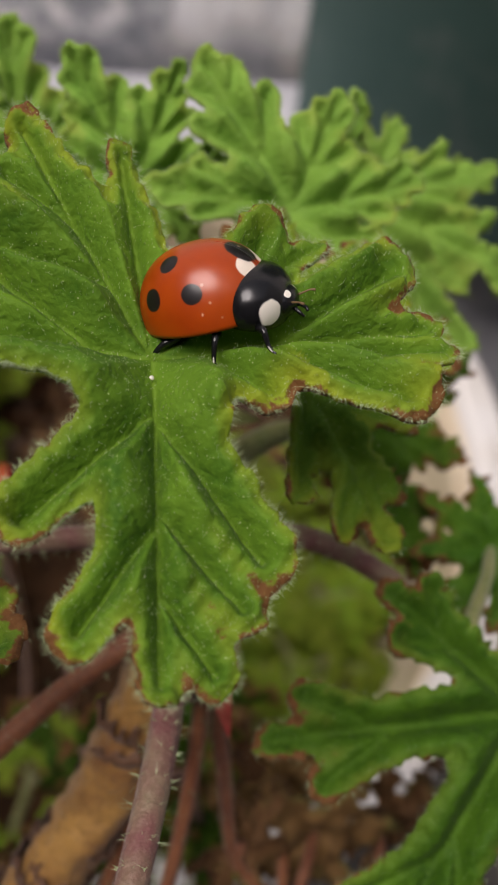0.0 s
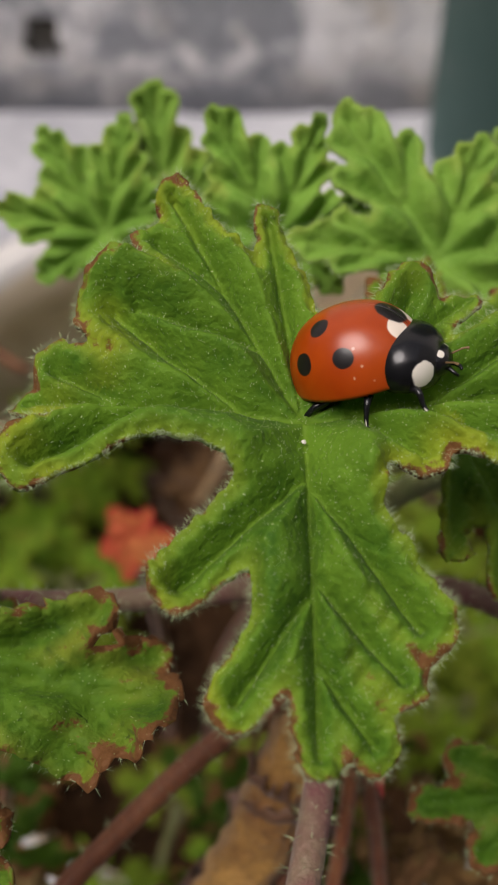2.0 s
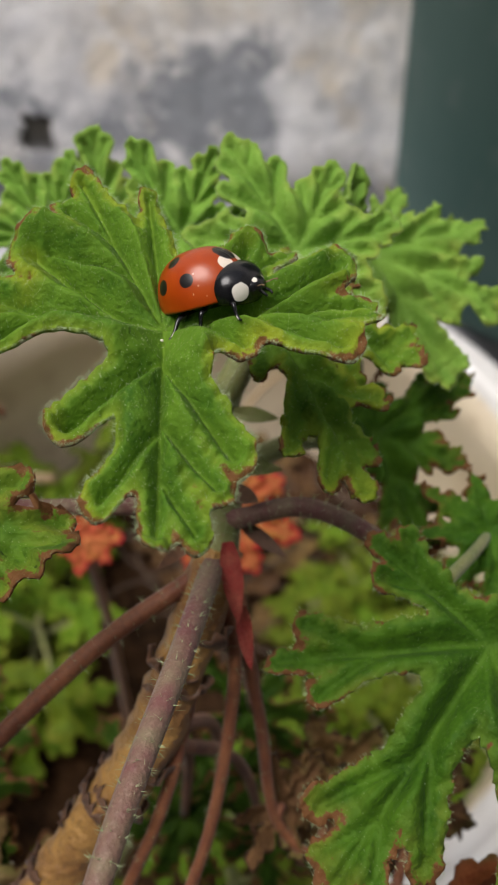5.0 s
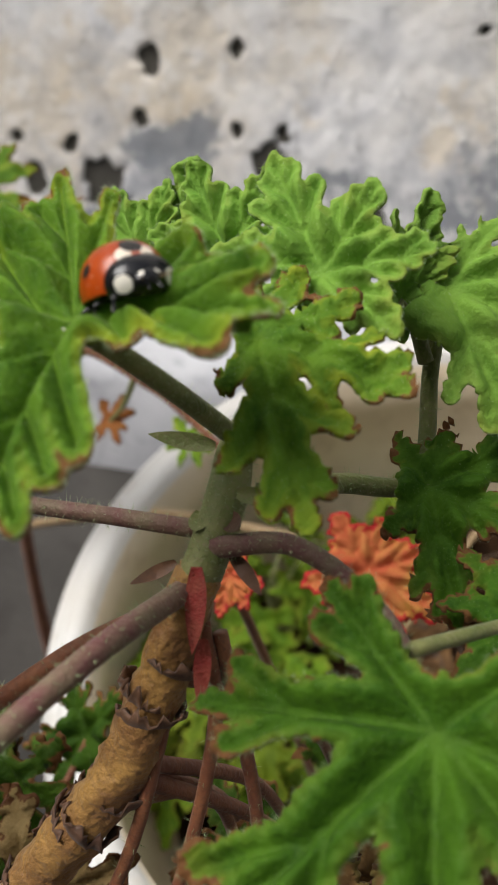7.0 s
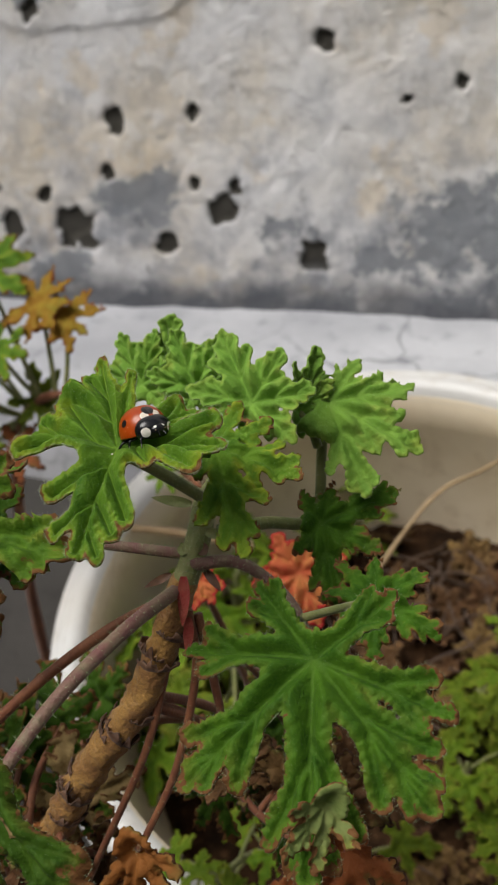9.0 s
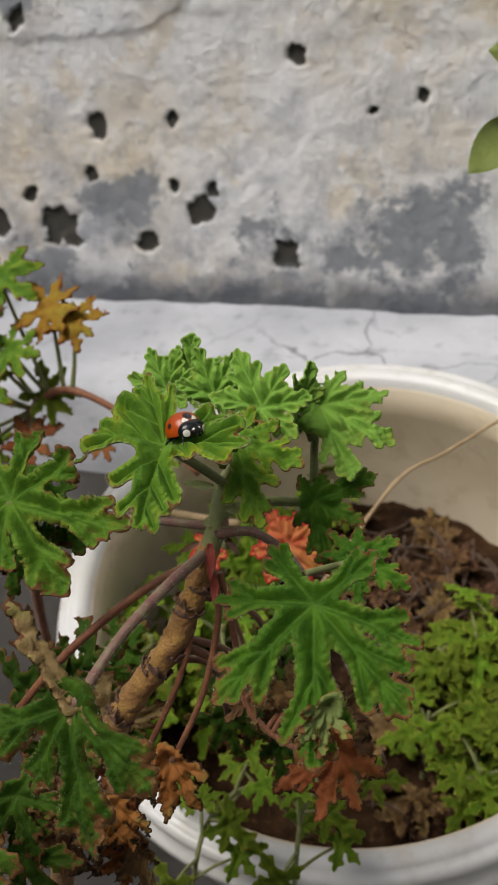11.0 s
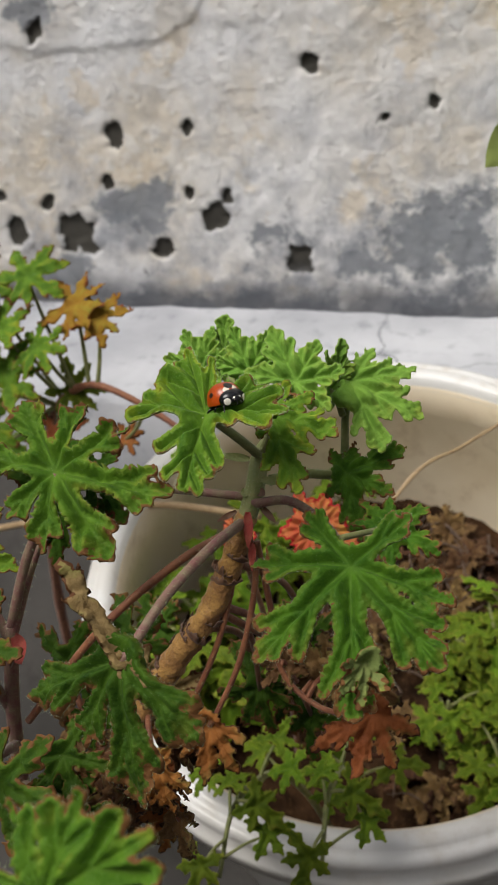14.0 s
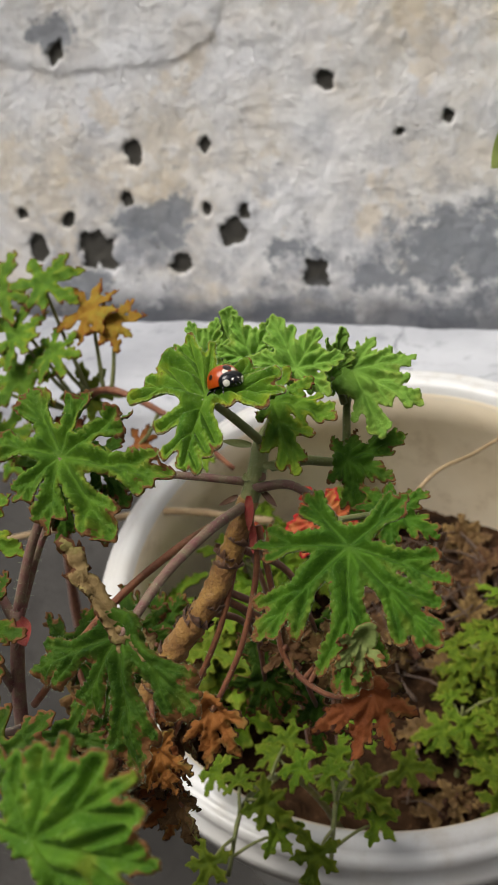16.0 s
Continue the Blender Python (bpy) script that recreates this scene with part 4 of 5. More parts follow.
    leaf(g, (0.0264, -0.0071, 0.3452), (-0.05, -0.33, 0.94), [(-178, 18.5, -1, 20, few), (137, 13, 3, 18, few), (-129, 23.5, -4, 18, pair), (-82, 27, -6, 18, pair), (-42, 23.5, -6, 14, pair), (-12, 19, -4, 10, few), (40, 13.5, 4, 18, few)],
         LEAF_DEEP, "large green lobed leaf with crisp brown edge", 900, 700, 0.0006, seed=27, res=780, floor=0.24, tooth=0.00022, fold=0.50, bulge=0.15, ruffle=0.075, lumps=0.004)
    old = (-0.0063, -0.0351, 0.3458)
    leaf(g, old, (-0.1, -0.42, 0.9), [(-160, 18.5, -3, 20, pair), (-120, 15, -8, 14, few), (-80, 21, -11, 18, pair), (-36, 18, -6, 18, pair)],
         LEAF_OLD_SHADED, "dark green leaf with curled brown edges", 500, 300, 0.0006, seed=28, res=560, ruffle=0.12, curl=0.14, bulge=0.14, floor=0.24, tooth=0.00022, lumps=0.004)
    dry = dict(ruffle=0.20, bulge=0.12, lumps=0.05, curl=0.10, floor=0.10, tooth=0.0003, res=260, name="dried_lobe")
    upward = Vector((0.57, -0.27, 0.76))
    way = leaf_frame((0, 0, 0), upward).inverted() @ Vector((-0.70, 0.45, 0.50))
    leaf(g, old, upward, [(math.degrees(math.atan2(way.y, way.x)), 19.5, 1, 8, [(0.40, 22, 0.34, 0.9), (0.6, -22, 0.30, 0.8)])], LEAF_TAN, "dry tan lobe curled up on itself", seed=128, **dict(dry, ruffle=0.05, fold=0.9, lumps=0.02))
    leaf(g, old, (0.20, -0.85, 0.50), [(-24, 12.5, 3, 34, [(0.50, 28, 0.40, 0.8)])], LEAF_TAN, "dry tan lobe curled up on itself", seed=129, **dry)
    leaf(g, (-0.0260, 0.0034, 0.3526), (0, -0.4, 0.9), [(-87, 10.6, -2), (-48, 12.5, -3), (-10, 9.9, -2), (60, 7, 0), (145, 13, 0), (175, 11.6, 0)], LEAF_DEEP, "", seed=29)
    crisp = dict(ruffle=0.19, bulge=0.12, lumps=0.030, wide=0.36, floor=0.38, fold=0.55, fat=1.05)
    leaf(g, (-0.0023, -0.0174, 0.3071), (0, -0.8, 0.6), [(-124, 8.5, 2), (-88, 12.2, 0), (-50, 11.3, 1), (-10, 8.9, 2)], LEAF_DRY, "withered rust-brown hanging leaf", seed=30, **crisp)
    leaf(g, (-0.0130, -0.0212, 0.2956), (0, -0.8, 0.5), [(-158, 9, 3), (-111, 11.8, 0), (-75, 12.6, 0), (-40, 9, 2)], LEAF_DRY, "withered rust-brown hanging leaf", seed=31, **crisp)
    leaf(g, (-0.0120, -0.0235, 0.2830), (0.3, -0.8, 0.4), [(-140, 8, 3), (-105, 11, 0), (-70, 10, 1), (-40, 8, 3)], LEAF_DRY, "withered rust-brown hanging leaf", seed=36, **crisp)
    leaf(g, (0.0316, -0.0231, 0.3397), (0.5, -0.5, 0.6), [(-106, 8.6, 3), (-70, 8.0, 1), (-30, 5.6, 3), (-140, 6, 4)], LEAF_PALE, "curled drying leaf lobe, pale beneath", seed=32, ruffle=0.12, wide=0.38, floor=0.4)
    leaf(g, (0.0306, -0.0149, 0.3158), (0, -0.6, 0.7), [(-140, 13.5, 3), (-100, 12.5, 0), (-60, 11, 2), (-15, 10, 3)], LEAF_DRY, "withered brown leaf", seed=33, **crisp)
    low = dict(ruffle=0.14, floor=0.4, wide=0.38)
    leaf(g, (-0.0224, -0.0045, 0.2972), (-0.1, -0.7, 0.6), [(-160, 10, 1), (-115, 11, -2), (-70, 10, -1), (-25, 10, 0), (60, 8, 1), (120, 9, 1)], LEAF_OLD_SHADED, "dark green leaf with curled brown edges", seed=51, **low)
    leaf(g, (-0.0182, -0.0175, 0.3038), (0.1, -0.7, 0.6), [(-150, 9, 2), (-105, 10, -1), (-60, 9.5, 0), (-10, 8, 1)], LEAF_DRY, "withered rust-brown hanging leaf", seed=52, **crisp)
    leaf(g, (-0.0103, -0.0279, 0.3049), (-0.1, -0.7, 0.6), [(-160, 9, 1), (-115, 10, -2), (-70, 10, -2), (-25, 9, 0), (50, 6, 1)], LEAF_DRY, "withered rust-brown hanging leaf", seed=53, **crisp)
    leaf(g, (-0.0350, 0.0043, 0.2981), (-0.1, -0.6, 0.7), [(-165, 11, 0), (-120, 12, -2), (-70, 12, -1), (-20, 11, 0), (50, 9, 1), (115, 10, 1)], LEAF_OLD_SHADED, "dark green leaf with curled brown edges", seed=54, **low)
    leaf(g, (-0.0250, -0.0180, 0.3070), (-0.1, -0.7, 0.6), [(-160, 10, 2), (-115, 11, -2), (-70, 11, -1), (-25, 10, 0), (60, 7, 1)], LEAF_OLD_SHADED, "dark green leaf with curled brown edges", seed=55, **low)
    leaf(g, (-0.0330, 0.0230, 0.2850), (-0.1, -0.6, 0.7), [(-165, 12, 0), (-120, 13, -2), (-70, 13, -1), (-20, 12, 0), (50, 10, 1), (115, 11, 1)], LEAF_OLD_SHADED, "dark green leaf with curled brown edges", seed=56, **low)
    wood = [root, (-0.050, -0.031, 0.10), (-0.043, -0.030, 0.20), (-0.029, -0.024, 0.280), (-0.0157, -0.016, 0.3085), (-0.0103, -0.0124, 0.3175), (-0.0017, -0.0054, 0.3294), (0.0043, 0.0034, 0.3453)]
    tube("stem", wood, [0.0034, 0.0031, 0.0029, 0.0027, 0.0026, 0.0025, 0.0025, 0.0021], STEM_WOOD, g, "knobbly tan woody stem with leaf scars", n=12, seg=18, lumps=0.15, seed=3, knots=(17, 0.10))
    rng = np.random.default_rng(61)
    trunk = spline(wood, 12)
    for i, c in enumerate(((-0.0205, -0.0261, 0.3011), (-0.0145, -0.0248, 0.2952), (-0.0076, -0.0287, 0.2892), (-0.0184, -0.0326, 0.2993), (-0.0132, -0.0137, 0.2941), (-0.0290, -0.0300, 0.2900), (-0.0220, -0.0200, 0.2830), (-0.0330, -0.0180, 0.2860), (-0.0380, -0.0130, 0.2930), (-0.0300, -0.0040, 0.2850))):
        size = rng.uniform(7.5, 10.5)
        lob = [(a + rng.uniform(-10, 10), size * rng.uniform(0.8, 1.1), rng.uniform(-2, 4)) for a in (-155, -105, -60, -10, 60)]
        leaf(g, c, (rng.uniform(-0.5, 0.5), -0.8, rng.uniform(0.2, 0.6)), lob, LEAF_BROWN, "shrivelled dark brown leaf clinging to the stem", seed=160 + i, res=200, **crisp)
        near = min(trunk, key=lambda p: np.linalg.norm(p - np.array(c) - np.array((0, 0, 0.004))))
        tube("leaf_stalk", [near, (near + np.array(c)) / 2 + np.array((0, -0.001, 0.002)), np.array(c) - np.array((0, 0, 0.0003))], [0.0008, 0.0006], STEM_BROWN, g, "", n=5, seg=7, seed=i)
    hang = spline([(0.0060, 0.0020, 0.3400), (0.0085, -0.0020, 0.3250), (0.0110, -0.0070, 0.3130), (0.0200, -0.0110, 0.3090), (0.0306, -0.0149, 0.3155)], 8)
    for i, (c, size) in enumerate((((0.0111, -0.0050, 0.3140), 7.0), ((0.0189, -0.0034, 0.3105), 9.0), ((0.0269, -0.0017, 0.3077), 9.0), ((0.0177, 0.0038, 0.3037), 9.0))):
        lob = [(a + rng.uniform(-10, 10), size * rng.uniform(0.8, 1.1), rng.uniform(-2, 3)) for a in (-155, -105, -60, -10, 60, 120)]
        leaf(g, c, (rng.uniform(-0.4, 0.4), -0.75, rng.uniform(0.4, 0.7)), lob, LEAF_BROWN, "shrivelled dark brown leaf clinging to the stem", seed=180 + i, res=200, **crisp)
        near = min(hang, key=lambda p: np.linalg.norm(p - np.array(c)))
        tube("leaf_stalk", [near, (near + np.array(c)) / 2 + np.array((0, 0, 0.001)), np.array(c) - np.array((0, 0, 0.0003))], [0.0006, 0.0005], STEM_BROWN, g, "", n=5, seg=7, seed=i)
    # low leaves in the green that has the crown's shade in its colour
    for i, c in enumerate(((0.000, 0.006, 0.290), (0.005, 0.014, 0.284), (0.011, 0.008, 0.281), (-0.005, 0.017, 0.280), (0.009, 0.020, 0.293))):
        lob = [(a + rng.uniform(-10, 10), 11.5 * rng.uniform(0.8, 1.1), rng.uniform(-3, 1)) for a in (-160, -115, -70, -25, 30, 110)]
        leaf(g, c, (rng.uniform(-0.4, 0.4), -0.8, rng.uniform(0.25, 0.55)), lob, LEAF_OLD_SHADED, "dark green leaf hanging low under the crown", seed=200 + i, res=240, floor=0.3, fold=0.55, ruffle=0.13)
        near = min(trunk, key=lambda p: np.linalg.norm(p - np.array(c) - np.array((0, 0, 0.03))))
        tube("leaf_stalk", [near, (near + np.array(c)) / 2 + np.array((0.002, 0.003, 0.003)), np.array(c) - np.array((0, 0, 0.0004))], [0.0009, 0.0006], STEM_BROWN, g, "", n=6, seg=7, seed=i)
    for i, (c, mat) in enumerate((((-0.028, 0.004, 0.302), LEAF_OLD_SHADED), ((-0.036, 0.000, 0.296), LEAF_OLD_SHADED), ((-0.021, -0.007, 0.297), LEAF_TAN), ((-0.040, -0.006, 0.305), LEAF_OLD_SHADED))):
        lob = [(a + rng.uniform(-10, 10), 12.5 * rng.uniform(0.8, 1.1), rng.uniform(-3, 1)) for a in (-160, -115, -70, -25, 40, 120)]
        leaf(g, c, (rng.uniform(-0.3, 0.3), -0.7, rng.uniform(0.4, 0.65)), lob, mat, "dull drying leaf low on the stem", seed=220 + i, res=240, floor=0.3, fold=0.5, ruffle=0.15, curl=0.10)
        near = min(trunk, key=lambda p: np.linalg.norm(p - np.array(c) + np.array((0, 0, 0.012))))
        tube("leaf_stalk", [near, (near + np.array(c)) / 2 + np.array((-0.002, 0.001, 0.002)), np.array(c) - np.array((0, 0, 0.0004))], [0.0009, 0.0006], STEM_BROWN, g, "", n=6, seg=7, seed=i)
    path = spline(wood[3:], 10)
    rng = np.random.default_rng(17)
    i = 2
    while i < len(path) - 3:
        collar(path[i], path[i + 1] - path[i], 0.0026 - 0.0003 * i / len(path), rng.uniform(0, 6.28), rng.uniform(1.2, 4.2), rng, g)
        i += int(rng.integers(1, 4))
    top = (0.0042, 0.0154, 0.3505)
    tube("young_stem", [(0.0040, 0.0025, 0.3440), (0.0044, 0.0070, 0.3462), (0.0044, 0.0115, 0.3485), top, (0.0070, 0.0215, 0.3545)], [0.0019, 0.0019, 0.0019, 0.0017, 0.0011], STEM_GREEN, g, "", 500, n=8, seg=16, seed=4)
    for pts, r0, r1, mat, hair, nm in (
            ([top, (0.0026, 0.0085, 0.3600), (0.0012, 0.0030, 0.3672), (0.0004, 0.0009, 0.3696)], 0.0011, 0.0008, STEM_GREEN, 200, ""),
            ([top, (0.0070, 0.0150, 0.3570), (0.0085, 0.0125, 0.3624)], 0.0010, 0.0007, STEM_GREEN, 60, ""),
            ([(0.0070, 0.0210, 0.3542), (0.0000, 0.0270, 0.3560), (-0.0060, 0.0330, 0.3560), (-0.0130, 0.0340, 0.3575)], 0.0010, 0.0006, STEM_GREEN, 60, ""),
            ([(-0.0040, 0.0310, 0.3560), (-0.0070, 0.0340, 0.3565), (-0.0080, 0.0350, 0.3575)], 0.0008, 0.0006, STEM_GREEN, 0, ""),
            ([(0.0060, 0.0215, 0.3548), (0.0020, 0.0250, 0.3590), (0.0004, 0.0265, 0.3625)], 0.0008, 0.0006, STEM_GREEN, 0, ""),
            ([(0.0070, 0.0210, 0.3542), (0.0095, 0.0220, 0.3600), (0.0112, 0.0218, 0.3638)], 0.0010, 0.0007, STEM_GREEN, 60, ""),
            ([(0.0064, 0.0130, 0.3465), (0.0120, 0.0180, 0.3448), (0.0185, 0.0227, 0.3428), (0.0185, 0.0300, 0.3510), (0.0196, 0.0320, 0.3580)], 0.0013, 0.0008, STEM_GREEN, 200, ""),
            ([(0.0180, 0.0220, 0.3430), (0.0195, 0.0210, 0.3433), (0.0202, 0.0202, 0.3435)], 0.0010, 0.0008, STEM_GREEN, 0, ""),
            ([(0.0182, 0.0290, 0.3520), (0.0170, 0.0295, 0.3560), (0.0157, 0.0292, 0.3580)], 0.0009, 0.0006, STEM_GREEN, 0, ""),
            ([(0.0030, 0.0076, 0.3463), (-0.0050, 0.0058, 0.3480), (-0.0120, 0.0046, 0.3490), (-0.0180, 0.0040, 0.3502), (-0.0260, 0.0030, 0.3520)], 0.0010, 0.0008, STEM_PURPLE, 200, ""),
            ([(0.0050, 0.0055, 0.3465), (0.0125, 0.0058, 0.3478), (0.0205, 0.0020, 0.3455), (0.0264, -0.0065, 0.3440)], 0.0011, 0.0009, STEM_PURPLE, 260, "purplish hairy leaf stalk"),
            ([(0.0235, -0.0015, 0.3465), (0.0280, 0.0050, 0.3430), (0.0306, 0.0095, 0.3400)], 0.0007, 0.0006, STEM_GREEN, 0, ""),
            ([(0.0040, 0.0030, 0.3445), (0.0015, -0.0100, 0.3485), (-0.0020, -0.0230, 0.3492), (-0.0050, -0.0335, 0.3468), (-0.0063, -0.0351, 0.3452)], 0.0012, 0.0009, STEM_PURPLE, 400, "purplish hairy leaf stalk"),
            ([(0.0035, 0.0030, 0.3430), (-0.0080, -0.0040, 0.3385), (-0.0224, -0.0151, 0.3285), (-0.0380, -0.0260, 0.3100)], 0.0010, 0.0009, STEM_BROWN, 160, "reddish brown bare leaf stalk"),
            ([(0.0048, 0.0015, 0.3415), (0.0058, -0.0016, 0.3323), (0.0035, -0.0100, 0.3190), (-0.0010, -0.0170, 0.3090), (-0.0023, -0.0174, 0.3066)], 0.0008, 0.0006, STEM_BROWN, 120, "reddish brown bare leaf stalk"),
            ([(0.0060, 0.0020, 0.3400), (0.0085, -0.0020, 0.3250), (0.0110, -0.0070, 0.3130), (0.0200, -0.0110, 0.3090), (0.0306, -0.0149, 0.3155)], 0.0008, 0.0006, STEM_BROWN, 100, "reddish brown bare leaf stalk"),
            ([(0.0030, 0.0000, 0.3400), (-0.0010, -0.0090, 0.3220), (-0.0100, -0.0180, 0.3020), (-0.0130, -0.0212, 0.2952)], 0.0008, 0.0006, STEM_BROWN, 100, "reddish brown bare leaf stalk"),
            ([(-0.0230, -0.0205, 0.2930), (-0.0240, -0.0190, 0.3010), (-0.0250, -0.0180, 0.3063)], 0.0008, 0.0006, STEM_BROWN, 60, ""),
            ([(-0.0310, -0.0250, 0.2740), (-0.0340, 0.0020, 0.2790), (-0.0330, 0.0230, 0.2843)], 0.0009, 0.0006, STEM_BROWN, 60, ""),
            ([(-0.0250, -0.0215, 0.2880), (-0.0240, -0.0120, 0.2920), (-0.0224, -0.0045, 0.2966)], 0.0008, 0.0006, STEM_BROWN, 60, ""),
            ([(-0.0190, -0.0185, 0.3010), (-0.0185, -0.0180, 0.3025), (-0.0182, -0.0175, 0.3032)], 0.0008, 0.0006, STEM_BROWN, 0, ""),
            ([(-0.0160, -0.0165, 0.3075), (-0.0130, -0.0230, 0.3075), (-0.0103, -0.0279, 0.3043)], 0.0008, 0.0006, STEM_BROWN, 60, ""),
            ([(-0.0300, -0.0245, 0.2780), (-0.0330, -0.0090, 0.2880), (-0.0350, 0.0043, 0.2975)], 0.0009, 0.0006, STEM_BROWN, 60, ""),
            ([(0.0268, -0.0085, 0.3425), (0.0300, -0.0160, 0.3380), (0.0316, -0.0231, 0.3375)], 0.0006, 0.0005, STEM_GREEN, 0, "")):
        tube("leaf_stalk", pts, [r0 * 0.88, r1 * 0.88], mat, g, nm, hair, 0.0006, n=8, seg=10, seed=len(pts) + hair)
    blade("stipule", (0.0050, 0.0025, 0.3470), (0.15, -0.75, -0.75), (0, -0.8, 0.5), 0.0070, 0.0021, STIPULE_RED, g, "crimson withering stipule", 0.1)
    blade("stipule", (0.0062, -0.0010, 0.3425), (0.1, -0.7, -0.8), (0.3, -0.8, 0.5), 0.0054, 0.0016, STIPULE_RED, g, "crimson withering stipule", 0.25)
    blade("stipule", (0.0020, 0.0040, 0.3455), (-0.8, -0.5, -0.3), (0, -0.8, 0.6), 0.0042, 0.0013, STIPULE_BROWN, g, "", 0.3)
    blade("stipule", (0.0064, 0.0060, 0.3455), (0.8, -0.5, -0.35), (0, -0.7, 0.7), 0.0050, 0.0015, STIPULE_BROWN, g, "", 0.3)
    blade("stipule", (0.0058, 0.0100, 0.3490), (0.9, -0.2, 0.1), (0, -0.7, 0.7), 0.0042, 0.0017, STEM_GREEN, g, "", -0.2)
    blade("stipule", (0.0055, 0.0140, 0.3520), (0.9, -0.2, 0.05), (0, -0.7, 0.7), 0.0042, 0.0016, STEM_GREEN, g, "", -0.25)
    blade("stipule", (0.0026, 0.0135, 0.3510), (-0.95, -0.1, 0.15), (0, -0.7, 0.7), 0.0062, 0.0018, STEM_GREEN, g, "", 0.1)
    blade("stipule", (0.0030, 0.0085, 0.3475), (0.2, -0.8, -0.1), (0, -0.5, 0.8), 0.0030, 0.0024, STEM_GREEN, g, "", 0.3)
    blade("stipule", (0.0052, 0.0085, 0.3475), (0.6, -0.6, 0.1), (0, -0.5, 0.8), 0.0042, 0.0020, STIPULE_BROWN, g, "", 0.3)


build_main_plant()


def build_left_plant():
    root = (-0.075, -0.020, 0.0)
    g = thing("geranium", root, "bushy green geranium with hairy lobed leaves on upright stems", "plant", "geraniums")
    few = [(0.46, 28, 0.42, 1.3), (0.54, -28, 0.36, 1.2)]
    pair = few + [(0.70, 26, 0.26, 1.1), (0.74, -26, 0.23, 1.0)]
    leaf(g, (-0.0305, -0.0028, 0.3572), (-0.1, -0.45, 0.87), [(-131, 13, -1, 20, few), (-88, 16, -2, 18, few), (-50, 21.5, -4, 18, pair), (-12, 25, -2, 18, pair), (28, 17, 1, 16, few), (80, 15, 1, 18, few), (126, 18.5, 1, 18, pair), (170, 18, 0, 18, pair)],
         LEAF_MID, "broad green lobed leaf", 500, 300, 0.0006, seed=41, res=600, floor=0.30, tooth=0.00030, fold=0.50, bulge=0.17, ruffle=0.14, lumps=0.004)
    leaf(g, (0.0095, -0.0835, 0.3675), (-0.15, -0.66, 0.72), [(-50, 9.5, -4, 13, [(0.35, 34, 0.55, 1.4), (0.40, -34, 0.5, 1.3)]), (-8, 14.5, -4, 13, [(0.35, 30, 0.55, 1.6), (0.42, -32, 0.52, 1.6), (0.65, 26, 0.3, 1.1)]), (30, 15, -2, 13, [(0.38, 30, 0.52, 1.6), (0.42, -30, 0.52, 1.6)]), (70, 12, -1, 13, [(0.4, 32, 0.5, 1.4), (0.4, -32, 0.5, 1.4)]), (118, 11, 0, 13, [(0.4, -30, 0.5, 1.3)]), (165, 10.5, 0, 13, [])],
         LEAF_MID, "broad green lobed leaf", 300, 200, 0.0006, seed=42, res=520, floor=0.20, fold=0.5, bulge=0.13, ruffle=0.10, tooth=0.0002, lumps=0.004)
    leaf(g, (-0.0211, -0.0421, 0.3087), (-0.1, -0.6, 0.75), [(-150, 12, 0), (-100, 13, -2), (-50, 13, -2), (0, 12, 0), (60, 10, 1), (120, 11, 1)], LEAF_OLD_SHADED, "", seed=47)
    leaf(g, (-0.0234, -0.0363, 0.3171), (0.1, -0.5, 0.85), [(-160, 11, 0), (-110, 12, -2), (-55, 12, -2), (0, 11, 0), (70, 10, 1)], LEAF_OLD_SHADED, "", seed=48)
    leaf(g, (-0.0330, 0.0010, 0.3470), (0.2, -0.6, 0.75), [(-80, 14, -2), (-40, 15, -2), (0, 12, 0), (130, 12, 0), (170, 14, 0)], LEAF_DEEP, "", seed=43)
    leaf(g, (-0.0420, -0.0260, 0.3330), (-0.3, -0.5, 0.8), [(-160, 14, 0), (-120, 15, -2), (-70, 13, -2), (-20, 12, 0), (60, 11, 1), (120, 13, 1)], LEAF_OLD_SHADED, "", seed=44)
    leaf(g, (-0.0270, -0.0490, 0.3260), (-0.1, -0.6, 0.75), [(-150, 15, 0), (-110, 16, -2), (-60, 17, -2), (-15, 16, 0), (40, 13, 1), (110, 13, 1)], LEAF_OLD_SHADED, "", seed=45)
    leaf(g, (-0.0550, -0.0080, 0.3400), (0.1, -0.5, 0.85), [(-160, 13, 0), (-110, 13, -2), (-60, 14, -2), (-10, 15, 0), (50, 12, 1), (110, 13, 1)], LEAF, "", seed=46)
    tube("stem", [root, (-0.065, -0.026, 0.12), (-0.050, -0.030, 0.24), (-0.0420, -0.0275, 0.3025), (-0.0410, -0.0176, 0.3286)], [0.0024, 0.0020, 0.0016, 0.0014], STEM_PURPLE, g, "", 300, n=10, seg=14, lumps=0.05, seed=6)
